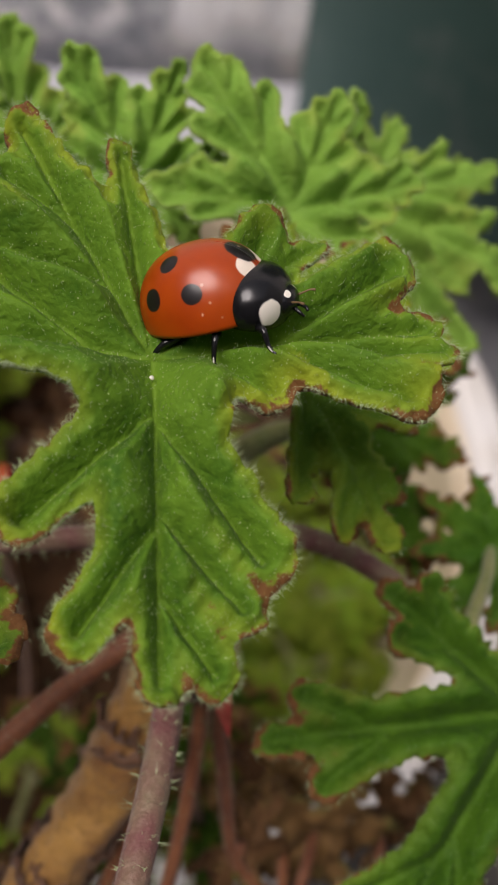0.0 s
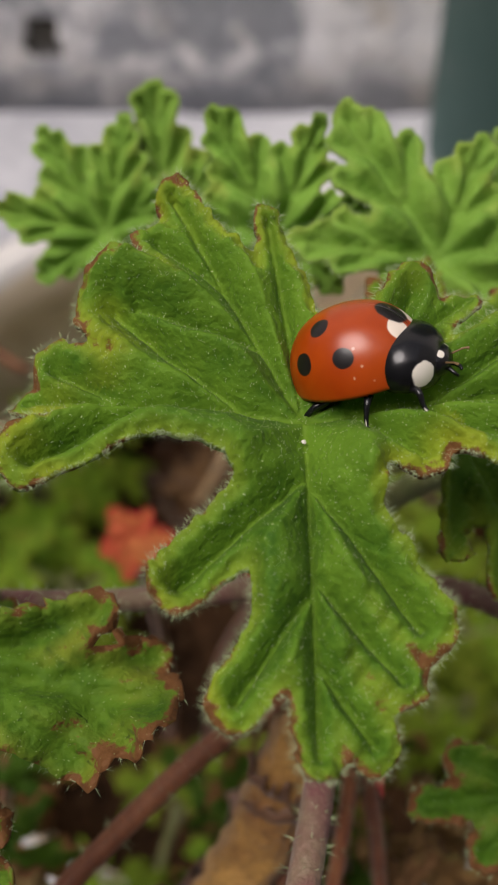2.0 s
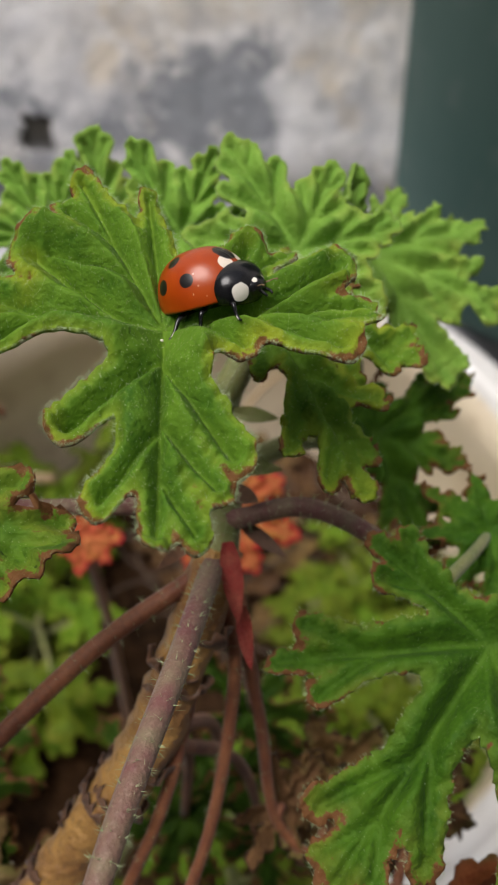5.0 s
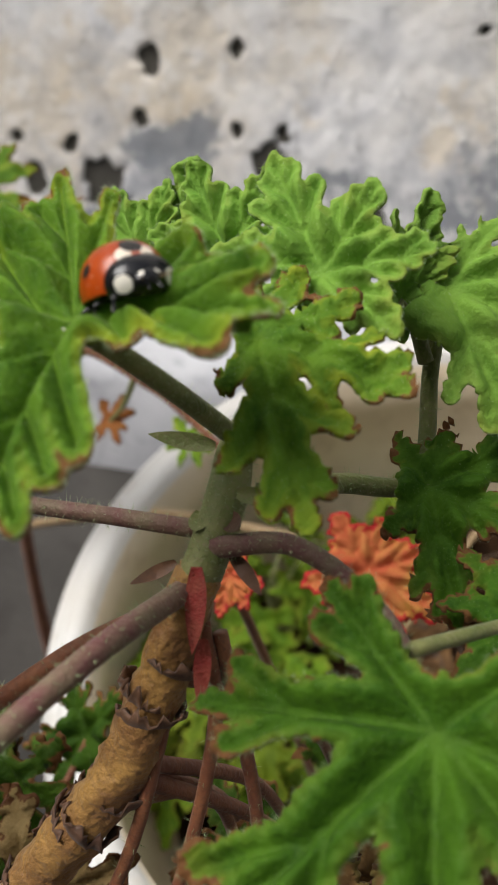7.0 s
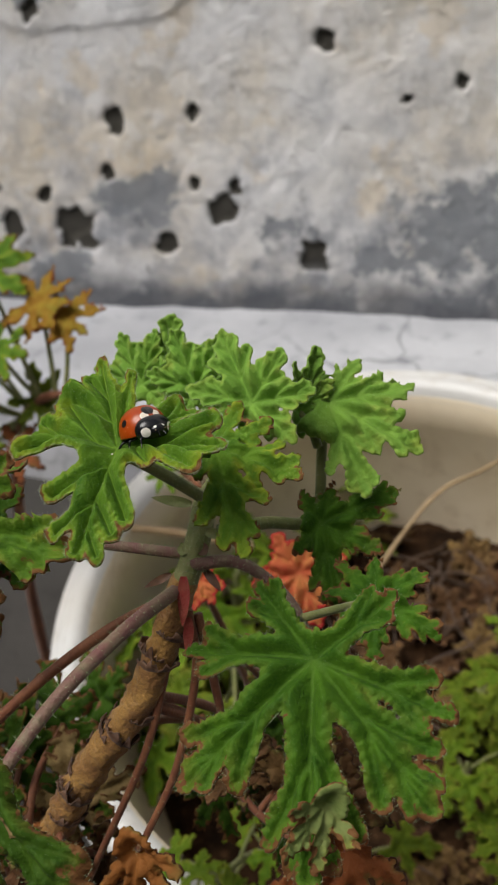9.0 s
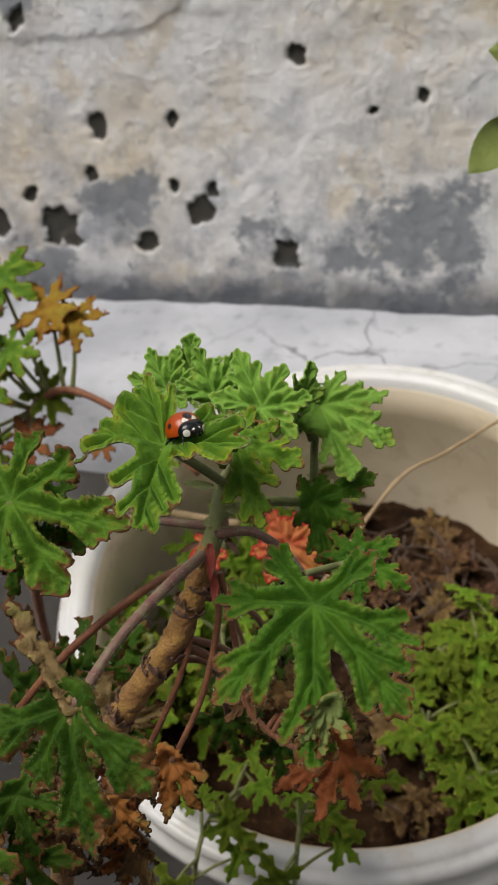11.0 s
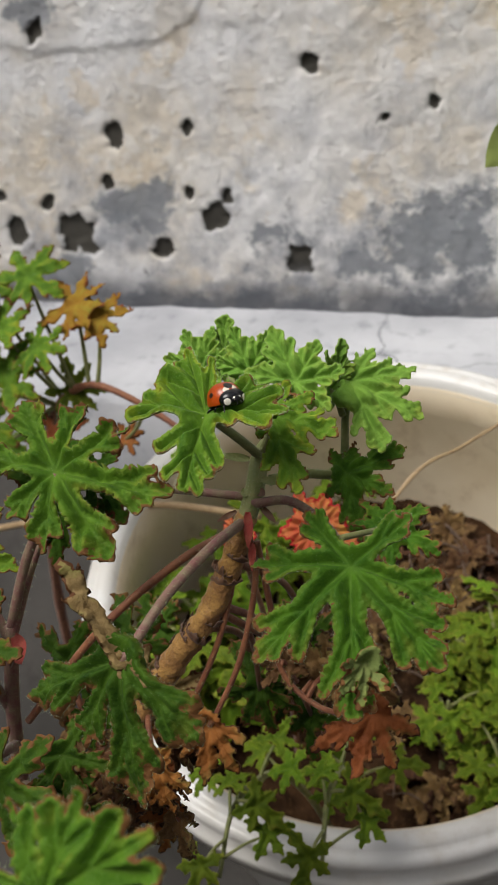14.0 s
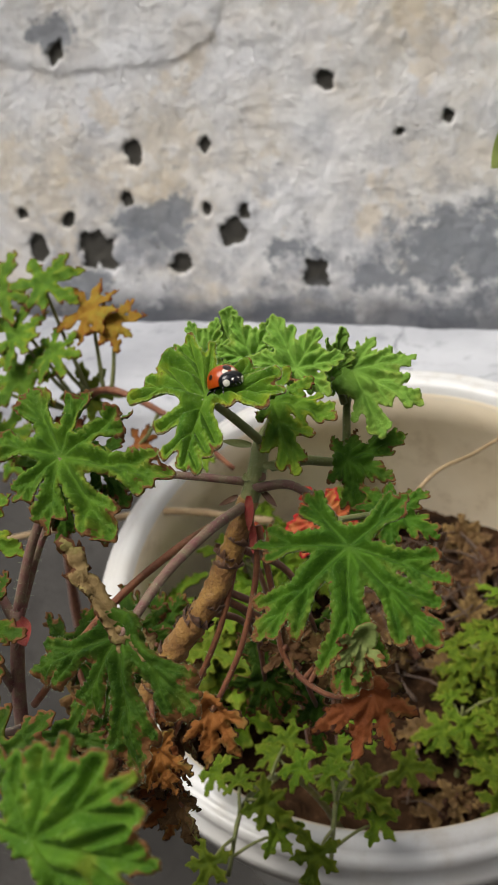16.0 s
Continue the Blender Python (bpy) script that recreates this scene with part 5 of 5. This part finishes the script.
    for pts in ([(-0.0410, -0.0180, 0.3276), (-0.0370, -0.0120, 0.3410), (-0.0315, -0.0065, 0.3527), (-0.0305, -0.0028, 0.3566)],
                [(-0.0418, -0.0270, 0.3030), (-0.0300, -0.0500, 0.3300), (-0.0120, -0.0740, 0.3560), (0.0095, -0.0835, 0.3668)],
                [(-0.0410, -0.0200, 0.3250), (-0.0370, -0.0080, 0.3400), (-0.0330, 0.0010, 0.3463)],
                [(-0.0418, -0.0250, 0.3100), (-0.0430, -0.0260, 0.3240), (-0.0420, -0.0260, 0.3322)],
                [(-0.0440, -0.0285, 0.2900), (-0.0320, -0.0360, 0.3030), (-0.0211, -0.0421, 0.3080)],
                [(-0.0430, -0.0282, 0.2950), (-0.0330, -0.0330, 0.3100), (-0.0234, -0.0363, 0.3164)],
                [(-0.0425, -0.0280, 0.2950), (-0.0350, -0.0400, 0.3150), (-0.0270, -0.0490, 0.3252)],
                [(-0.0412, -0.0190, 0.3260), (-0.0490, -0.0130, 0.3350), (-0.0550, -0.0080, 0.3392)]):
        tube("leaf_stalk", pts, [0.0011, 0.0008], STEM_PURPLE, g, "", 200, 0.0006, n=8, seg=10, seed=int(abs(pts[-1][0]) * 1e4))
    blade("stipule", (-0.0385, -0.0205, 0.3290), (0.5, -0.5, -0.3), (0.2, -0.8, 0.5), 0.0065, 0.0050, STIPULE_RED, g, "crimson withering stipule", 0.3)
    blade("stipule", (-0.0400, -0.0210, 0.3240), (0.6, -0.6, 0.3), (0.2, -0.8, 0.5), 0.0060, 0.0035, STIPULE_BROWN, g, "", 0.3)


build_left_plant()


def build_back_plant():
    root = (-0.165, 0.150, 0.0)
    g = thing("geranium", root, "straggling geranium with green and yellowing orange leaves", "plant", "geraniums")
    stem = [root, (-0.155, 0.145, 0.14), (-0.128, 0.134, 0.250), (-0.100, 0.126, 0.288), (-0.070, 0.120, 0.283), (-0.045, 0.112, 0.268)]
    tube("stem", stem, [0.0026, 0.0022, 0.0016, 0.0012, 0.0009], STEM_BROWN, g, "", 0, n=10, seg=12, lumps=0.05, seed=9, knots=(14, 0.2))
    rng = np.random.default_rng(44)
    spots = [((-0.118, 0.138, 0.334), LEAF, 15), ((-0.126, 0.120, 0.305), LEAF, 17), ((-0.100, 0.136, 0.325), LEAF_ORANGE, 14), ((-0.091, 0.134, 0.321), LEAF_ORANGE, 12), ((-0.112, 0.124, 0.314), LEAF, 14),
             ((-0.138, 0.140, 0.330), LEAF, 16), ((-0.128, 0.128, 0.318), LEAF, 15), ((-0.105, 0.128, 0.294), LEAF_SMALL, 13), ((-0.110, 0.116, 0.282), LEAF_DRY, 13), ((-0.085, 0.122, 0.278), LEAF_DRY, 8), ((-0.150, 0.125, 0.300), LEAF, 17), ((-0.058, 0.114, 0.281), LEAF_SMALL, 8), ((-0.140, 0.118, 0.280), LEAF, 16), ((-0.150, 0.135, 0.26), LEAF, 17)]
    for i, (c, mat, size) in enumerate(spots):
        lob = [(a + rng.uniform(-8, 8), size * rng.uniform(0.8, 1.1), rng.uniform(-2, 1)) for a in (-150, -105, -60, -15, 30, 80, 135)]
        c = (c[0], c[1], c[2] - 0.009)
        leaf(g, c, (rng.uniform(-0.3, 0.3), -0.55, 0.8), lob, mat, "yellowing orange leaf" if mat is LEAF_ORANGE else "", seed=60 + i, res=150)
        near = min(spline(stem, 8)[20:], key=lambda p: np.linalg.norm(p - np.array(c) + np.array((0, 0, 0.012))))
        tube("leaf_stalk", [near, (near + np.array(c)) / 2 + np.array((0, 0, -0.002)), np.array(c) - np.array((0, 0, 0.0005))], [0.0009, 0.0006], STEM_GREEN, g, "", n=5, seg=7, seed=i)


build_back_plant()


# ---- inside the bucket ----
def build_seedling(points, leaves, size, seed):
    """One shoot with deeply cut yellow-green leaves along its stem; the others are copies."""
    g = thing("seedling", (0, 0, 0), "low yellow-green geranium shoot with small cut leaves", "seedling", "shoots in the bucket")
    rng = np.random.default_rng(seed)
    tube("stem", points, [0.0014, 0.0010, 0.0006], STEM_GREEN, g, "", n=6, seg=8, seed=1)
    path = spline(points, 12)
    for i in range(leaves):
        a = i * 2.4 + rng.uniform(-0.4, 0.4)
        q = path[int((0.35 + 0.64 * (i + 0.5) / leaves) * (len(path) - 1))]
        r = rng.uniform(0.007, 0.015)
        c = (q[0] + r * math.cos(a), q[1] + r * math.sin(a), q[2] + rng.uniform(0.002, 0.007))
        big = rng.uniform(0.75, 1.15) * size
        base = math.degrees(a)
        lob = [((base + k + rng.uniform(-6, 6) + 180) % 360 - 180, big * (1.0 if abs(k) < 60 else 0.8) * rng.uniform(0.85, 1.1), rng.uniform(-1.5, 0.5)) for k in (-130, -68, 0, 68, 130)]
        leaf(g, c, (0.4 * math.cos(a), -0.25 + 0.4 * math.sin(a), 0.85), lob, LEAF_SMALL, "", seed=seed + 1 + i, res=190, fine=False, wide=0.36, floor=0.34, fat=1.3, tooth=0.00016, fold=0.5)
        tube("leaf_stalk", [q, ((c[0] + q[0]) / 2, (c[1] + q[1]) / 2, (c[2] + q[2]) / 2 + 0.001), (c[0], c[1], c[2] - 0.0004)], [0.0006, 0.0004], STEM_GREEN, g, "", n=4, seg=6, seed=i)
    return g


# places of the shoots on the soil, metres from the bucket's axis
SHOOTS = ((0.052, -0.050), (0.030, -0.040), (0.066, -0.028), (0.048, -0.026), (0.036, -0.018), (0.080, -0.026), (0.047, 0.012), (0.040, -0.007), (0.054, -0.004), (0.058, -0.036), (0.072, -0.014), (0.074, 0.012), (-0.078, -0.008), (-0.066, 0.011),
          (-0.027, 0.066), (-0.052, 0.030), (0.062, -0.052), (-0.070, -0.030), (-0.060, -0.016))
TRAILING = ((-0.010, -0.071, -4), (0.006, -0.072, 4))


def build_undergrowth():
    first = build_seedling([(0, 0, -0.008), (0.001, 0.001, 0.014), (0.000, 0.003, 0.036)], 9, 12.5, 70)
    rng = np.random.default_rng(77)
    for k, (x, y) in enumerate(SHOOTS):
        p = BUCKET @ Vector((x, y, SOIL_Z))
        m = pose(p.x, p.y, p.z + rng.uniform(-0.003, 0.004), rng.uniform(-14, 14), rng.uniform(-14, 14), rng.uniform(0, 360)) @ Matrix.Scale(1.45 if x < -0.055 else 1.0, 4)
        if k == 0:
            first.matrix_basis = m
        else:
            copy_thing(first, m)
    long = build_seedling([(0, 0.004, -0.008), (0, -0.006, 0.034), (0, -0.022, 0.072), (0, -0.046, 0.092), (0, -0.064, 0.084)], 9, 10.5, 170)
    for k, (x, y, turn) in enumerate(TRAILING):
        p = BUCKET @ Vector((x, y, SOIL_Z))
        m = pose(p.x, p.y, p.z, rng.uniform(-4, 4), rng.uniform(-5, 5), turn)
        if k == 0:
            long.matrix_basis = m
        else:
            copy_thing(long, m)


build_undergrowth()


def build_litter():
    """Dry leaves, chips and thin twigs on the soil."""
    rng = np.random.default_rng(90)
    lob = [(a, 12 * rng.uniform(0.7, 1.1), rng.uniform(-1, 6)) for a in (-150, -90, -30, 30, 90, 150)]
    one = thing("dry_leaf", (0, 0, 0), "curled dry brown leaf on the soil", "dry leaf", "dry leaves on the soil")
    leaf(one, (0, 0, 0), (0, 0, 1), lob, LEAF_LITTER, "", seed=91, res=150, ruffle=0.16, lumps=0.05, floor=0.5, wide=0.38, name="blade")
    tube("leaf_stalk", [(0, 0, 0), (0.006, -0.002, 0.002), (0.014, -0.001, 0.001)], [0.0005, 0.0003], TWIG, one, "", n=4, seg=6)
    for i in range(54):
        r, a = 0.084 * math.sqrt(rng.random()), rng.uniform(-70, 125)
        p = bucket_point(r, a, SOIL_Z + 0.006)
        m = pose(p.x, p.y, p.z, rng.uniform(-40, 40), rng.uniform(-40, 40), rng.uniform(0, 360))
        if i == 0:
            one.matrix_basis = m
        else:
            copy_thing(one, m)
    twig = thing("twig", (0, 0, 0), "thin dry brown twig on the soil", "twig", "twigs on the soil")
    tube("stick", [(-0.018, 0, 0), (-0.006, 0.002, 0.001), (0.007, 0.0, 0.0015), (0.02, 0.003, 0)], [0.0007, 0.0004], TWIG, twig, "", n=5, seg=7, lumps=0.1)
    for i in range(54):
        r, a = 0.076 * math.sqrt(rng.random()), rng.uniform(-30, 150)
        p = bucket_point(r, a, SOIL_Z + 0.007)
        m = pose(p.x, p.y, p.z, rng.uniform(-20, 20), rng.uniform(-20, 20), rng.uniform(0, 360))
        if i == 0:
            twig.matrix_basis = m
        else:
            copy_thing(twig, m)
    long = thing("branch", (-0.012, 0.130, 0.200), "dry tan branch leaning on the bucket wall", "branch")
    tube("stick", [(-0.012, 0.130, 0.200), (0.0126, 0.1607, 0.2306), (0.0297, 0.1813, 0.2318), (0.0502, 0.2040, 0.2342), (0.078, 0.228, 0.240)], [0.0009, 0.0007, 0.0006], STRAW, long, "", n=8, seg=9, lumps=0.06, knots=(8, 0.2))
    straw = thing("stalk", (-0.20, 0.16, 0.165), "dry straw-coloured stalk lying across the bucket rim", "stalk")
    tube("stick", [(-0.200, 0.165, 0.170), (-0.122, 0.150, 0.206), (-0.085, 0.140, 0.222), (-0.040, 0.128, 0.232)], [0.0017, 0.0016, 0.0014], STRAW, straw, "", n=8, seg=10, lumps=0.05, knots=(7, 0.2))
    red = thing("red_leaf", (0.004, 0.055, 0.30), "withering leaf in scarlet and orange on a thin stalk", "leaf")
    leaf(red, (0.0045, 0.050, 0.302), (0, -0.7, 0.7), [(-160, 10.5, 0), (-115, 11.5, -1), (-60, 12, -1), (-20, 13.5, 0), (25, 11, 1), (75, 9, 0), (130, 10, 1)], LEAF_RED, "", seed=95, ruffle=0.05, floor=0.62, wide=0.45, fat=1.4, name="blade")
    tube("leaf_stalk", [(0.0045, 0.050, 0.3012), (0.003, 0.058, 0.27), (-0.006, 0.075, 0.21), (-0.010, 0.085, 0.140)], [0.0008, 0.0012], STEM_BROWN, red, "", n=6, seg=8)
    red2 = thing("red_leaf", (-0.016, 0.045, 0.30), "withering leaf in scarlet and orange on a thin stalk", "leaf")
    leaf(red2, (-0.0165, 0.046, 0.300), (-0.2, -0.7, 0.7), [(-160, 5.5, 0), (-110, 6.5, -1), (-60, 6.0, -1), (-15, 6.5, 0), (40, 5, 1), (110, 5, 1)], LEAF_RED, "", seed=96, ruffle=0.05, floor=0.62, wide=0.45, fat=1.4, name="blade")
    tube("leaf_stalk", [(-0.0165, 0.046, 0.2993), (-0.016, 0.056, 0.26), (-0.018, 0.075, 0.19), (-0.022, 0.085, 0.140)], [0.0008, 0.0012], STEM_BROWN, red2, "", n=6, seg=8)
    sprig = thing("shrub", (0.300, 0.300, LEDGE_TOP), "olive green oval leaves on a shrub branch overhanging the bucket", "shrub")
    tube("stem", [(0.300, 0.300, LEDGE_TOP), (0.270, 0.270, 0.34), (0.180, 0.200, 0.41), (0.085, 0.155, 0.402)], [0.0026, 0.0018, 0.0010], STEM_BROWN, sprig, "", n=8, seg=8)
    for c, d in (((0.0505, 0.142, 0.3760), (-0.7, 0, -0.8)), ((0.060, 0.148, 0.3900), (-1, 0, 0.1)), ((0.090, 0.150, 0.39), (0.2, -0.3, -1)), ((0.110, 0.160, 0.415), (0.4, 0, 1)), ((0.140, 0.175, 0.40), (0.1, -0.4, -1))):
        blade("leaf", c, d, (0, -1, 0.3), 0.019, 0.013, LEAF_OLIVE, sprig, "", 0.1)
        tube("leaf_stalk", [(max(c[0], 0.085), 0.155 + 0.45 * max(0, c[0] - 0.085), 0.402 + 0.05 * max(0, c[0] - 0.085)), ((max(c[0], 0.085) + c[0]) / 2, c[1] + 0.006, c[2] + 0.005), c], [0.0008, 0.0006], STEM_GREEN, sprig, "", n=4, seg=6)


build_litter()


def build_crumb():
    bm = bmesh.new()
    bmesh.ops.create_icosphere(bm, subdivisions=2, radius=0.00012)
    for v in bm.verts:
        v.co *= 1 + 0.5 * noise.noise(v.co * 9000)
        v.co.z *= 0.6
    ob = finish("crumb", bm, CREAM)
    ob.location = (0.0003, -0.0004, 0.3705)
    tagged(ob, "tiny white crumb lying on the hairy leaf", "crumb")


build_crumb()


# ---- the ladybird ----
BUG_FORWARD, BUG_UP, BUG_AT = Vector((0.84, -0.28, 0.44)), Vector((-0.30, 0.45, 0.84)), Vector((0.00385, 0.00322, 0.37185))


def bug_pose():
    x = BUG_FORWARD.normalized()
    z = (BUG_UP - x * BUG_UP.dot(x)).normalized()
    m = Matrix((x, z.cross(x), z)).transposed().to_4x4()
    m.translation = BUG_AT
    return m


def shell(centre, axes, u0, u1, v0, v1, nu=40, nv=18, grow=1.0, power=1.0, tilt=0.0):
    """A patch of an ellipsoid dome, with a folded edge; u round it from the front, v from rim to top, in millimetres."""
    verts, faces = [], []
    t = radians(tilt)
    for inner in (1.0, 0.965):
        for i in range(nu + 1):
            u = u0 + (u1 - u0) * i / nu
            for j in range(nv + 1):
                v = v0 + (v1 - v0) * j / nv
                r = max(math.cos(v * math.pi / 2), 0.0) ** power
                x, y, z = axes[0] * math.cos(u) * r, axes[1] * math.sin(u) * r, axes[2] * math.sin(v * math.pi / 2)
                x, y, z = x * grow * inner, y * grow * inner, z * grow * inner
                x, z = x * math.cos(t) + z * math.sin(t), -x * math.sin(t) + z * math.cos(t)
                verts.append(((centre[0] + x) * MM, (centre[1] + y) * MM, (centre[2] + z) * MM))
    k, o = nv + 1, (nu + 1) * (nv + 1)
    for i in range(nu):
        for j in range(nv):
            q = (i * k + j, (i + 1) * k + j, (i + 1) * k + j + 1, i * k + j + 1)
            faces += [q, tuple(o + w for w in reversed(q))]
    rim = [i * k for i in range(nu + 1)] + [nu * k + j for j in range(1, nv + 1)] + [i * k + nv for i in range(nu - 1, -1, -1)] + [j for j in range(nv - 1, 0, -1)]
    for a, b in zip(rim, rim[1:] + rim[:1]):
        faces.append((b, a, o + a, o + b))
    return verts, faces


def leg_arrays(pts, radii):
    return tube_arrays([tuple(c * MM for c in p) for p in pts], [r * MM for r in radii], n=5, seg=10)


LEGS = {}


def build_ladybird():
    g = thing("ladybird", (0, 0, 0), "red seven-spotted ladybird on the hairy leaf", "ladybird")
    g.matrix_basis = bug_pose()
    c, ax = CASE_C, CASE_A
    for sign in (1, -1):
        u0, u1 = (0.004, math.pi - 0.004) if sign > 0 else (-math.pi + 0.004, -0.004)
        o = from_arrays("wing_case", *shell(c, ax, u0, u1, -0.10, 1.0, 56, 30, power=CASE_P), WING, g)
        o["label"] = "glossy orange-red wing case with black spots"
    o = from_arrays("pronotum", *shell((1.72, 0, 0.16), (1.62, 2.28, 1.62), -math.pi, math.pi, -0.30, 1.0, 48, 18, power=0.85, tilt=18), PRONOTUM, g)
    o["label"] = "glossy black neck shield with cream corners"
    from_arrays("head", *shell((2.92, 0, -0.05), (0.72, 1.05, 0.75), -math.pi, math.pi, -1.0, 1.0, 32, 24), HEAD, g)["label"] = "black head with two cream spots"
    for s in (1, -1):
        from_arrays("eye", *shell((2.95, s * 0.88, 0.02), (0.28, 0.24, 0.30), -math.pi, math.pi, -1, 1, 16, 12), BLACK, g)
        v, f, _ = leg_arrays([(3.45, s * 0.50, -0.05), (3.75, s * 0.72, -0.02), (3.98, s * 0.88, 0.0), (4.18, s * 0.98, -0.06)], [0.05, 0.04, 0.04, 0.07])
        from_arrays("antenna", v, f, ANTENNA, g)["label"] = "short clubbed brown antenna"
        v, f, _ = leg_arrays([(3.50, s * 0.30, -0.40), (3.75, s * 0.42, -0.62), (3.85, s * 0.35, -0.80)], [0.10, 0.09, 0.07])
        from_arrays("palp", v, f, BLACK, g)
    from_arrays("underside", *shell((-0.45, 0, -0.02), (2.75, 2.4, 0.85), -math.pi, math.pi, -1.0, 0.3, 40, 16), BLACK, g)
    joints = {"front_leg": ((1.9, 1.15, -0.30), [(0, 0, 0), (0.35, 0.75, -0.30), (0.75, 1.15, -0.45), (0.85, 1.30, -1.10), (1.10, 1.45, -1.45), (1.30, 1.50, -1.55)]),
              "middle_leg": ((0.35, 1.5, -0.35), [(0, 0, 0), (0.05, 0.80, -0.20), (0.10, 1.30, -0.35), (-0.05, 1.55, -1.00), (-0.05, 1.75, -1.40), (0.10, 1.90, -1.50)]),
              "hind_leg": ((-1.15, 1.5, -0.40), [(0, 0, 0), (-0.70, 0.60, -0.20), (-1.25, 0.95, -0.30), (-1.90, 1.10, -0.75), (-2.35, 1.20, -0.95), (-2.65, 1.25, -1.00)])}
    for nm, (hip, pts) in joints.items():
        for s in (1, -1):
            v, f, _ = leg_arrays([(p[0], s * p[1], p[2]) for p in [tuple(0.85 * w for w in q) for q in pts]], [0.16, 0.21, 0.16, 0.12, 0.08, 0.06])
            o = from_arrays(nm, v, f, BLACK, g)
            o.location = (hip[0] * MM, s * hip[1] * MM, hip[2] * MM)
            LEGS[nm, s] = o
            v, f, _ = leg_arrays([(0.85 * pts[3][0], s * (0.85 * pts[3][1] + 0.08), 0.85 * pts[3][2]), (0.85 * pts[4][0], s * (0.85 * pts[4][1] + 0.08), 0.85 * pts[4][2])], [0.03, 0.02])
            from_arrays("leg_stripe", v, f, CREAM, o)["label"] = "pale shin edge"
    return g


build_ladybird()


def motions():
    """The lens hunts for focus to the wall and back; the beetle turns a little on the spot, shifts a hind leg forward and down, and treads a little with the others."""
    def swing(key, rows):
        o = LEGS[key]
        p = o.location.copy()
        walk(o, [(t, pose(p.x, p.y, p.z, rx, ry, rz)) for t, rx, ry, rz in rows])

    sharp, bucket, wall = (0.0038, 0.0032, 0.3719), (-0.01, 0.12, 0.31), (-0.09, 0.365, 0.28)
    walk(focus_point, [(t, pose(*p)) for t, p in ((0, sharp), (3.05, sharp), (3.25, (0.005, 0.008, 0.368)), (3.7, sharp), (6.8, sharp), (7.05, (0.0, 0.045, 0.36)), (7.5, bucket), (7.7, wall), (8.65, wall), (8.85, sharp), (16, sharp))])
    beetle = LEGS["hind_leg", 1].parent
    walk(beetle, [(t, bug_pose() @ pose(0, 0, 0, roll, 0, turn)) for t, turn, roll in ((0, 0, 0), (3.2, 0, 0), (5.3, -4, 0), (5.6, -6, 0), (6.1, -12, 0), (7.0, -12, 0), (9.2, -9, 0), (11.5, -13, 0), (16, -14, 0))])
    swing(("hind_leg", -1), [(0, 0, 0, 0), (2.0, 0, 0, 0), (2.4, -20, -22, 34), (3.2, -22, -24, 40), (5.3, -18, -22, 36), (6.0, -14, -18, 30), (16, -14, -18, 30)])
    swing(("middle_leg", -1), [(0, 0, 0, 0), (2.2, 0, 0, 0), (2.7, 4, 0, -14), (5.3, 4, 0, -10), (16, 4, 0, -10)])
    swing(("front_leg", -1), [(0, 0, 0, 0), (2.5, 0, 0, 4), (5.3, 0, 0, -6), (16, 0, 0, -6)])


motions()
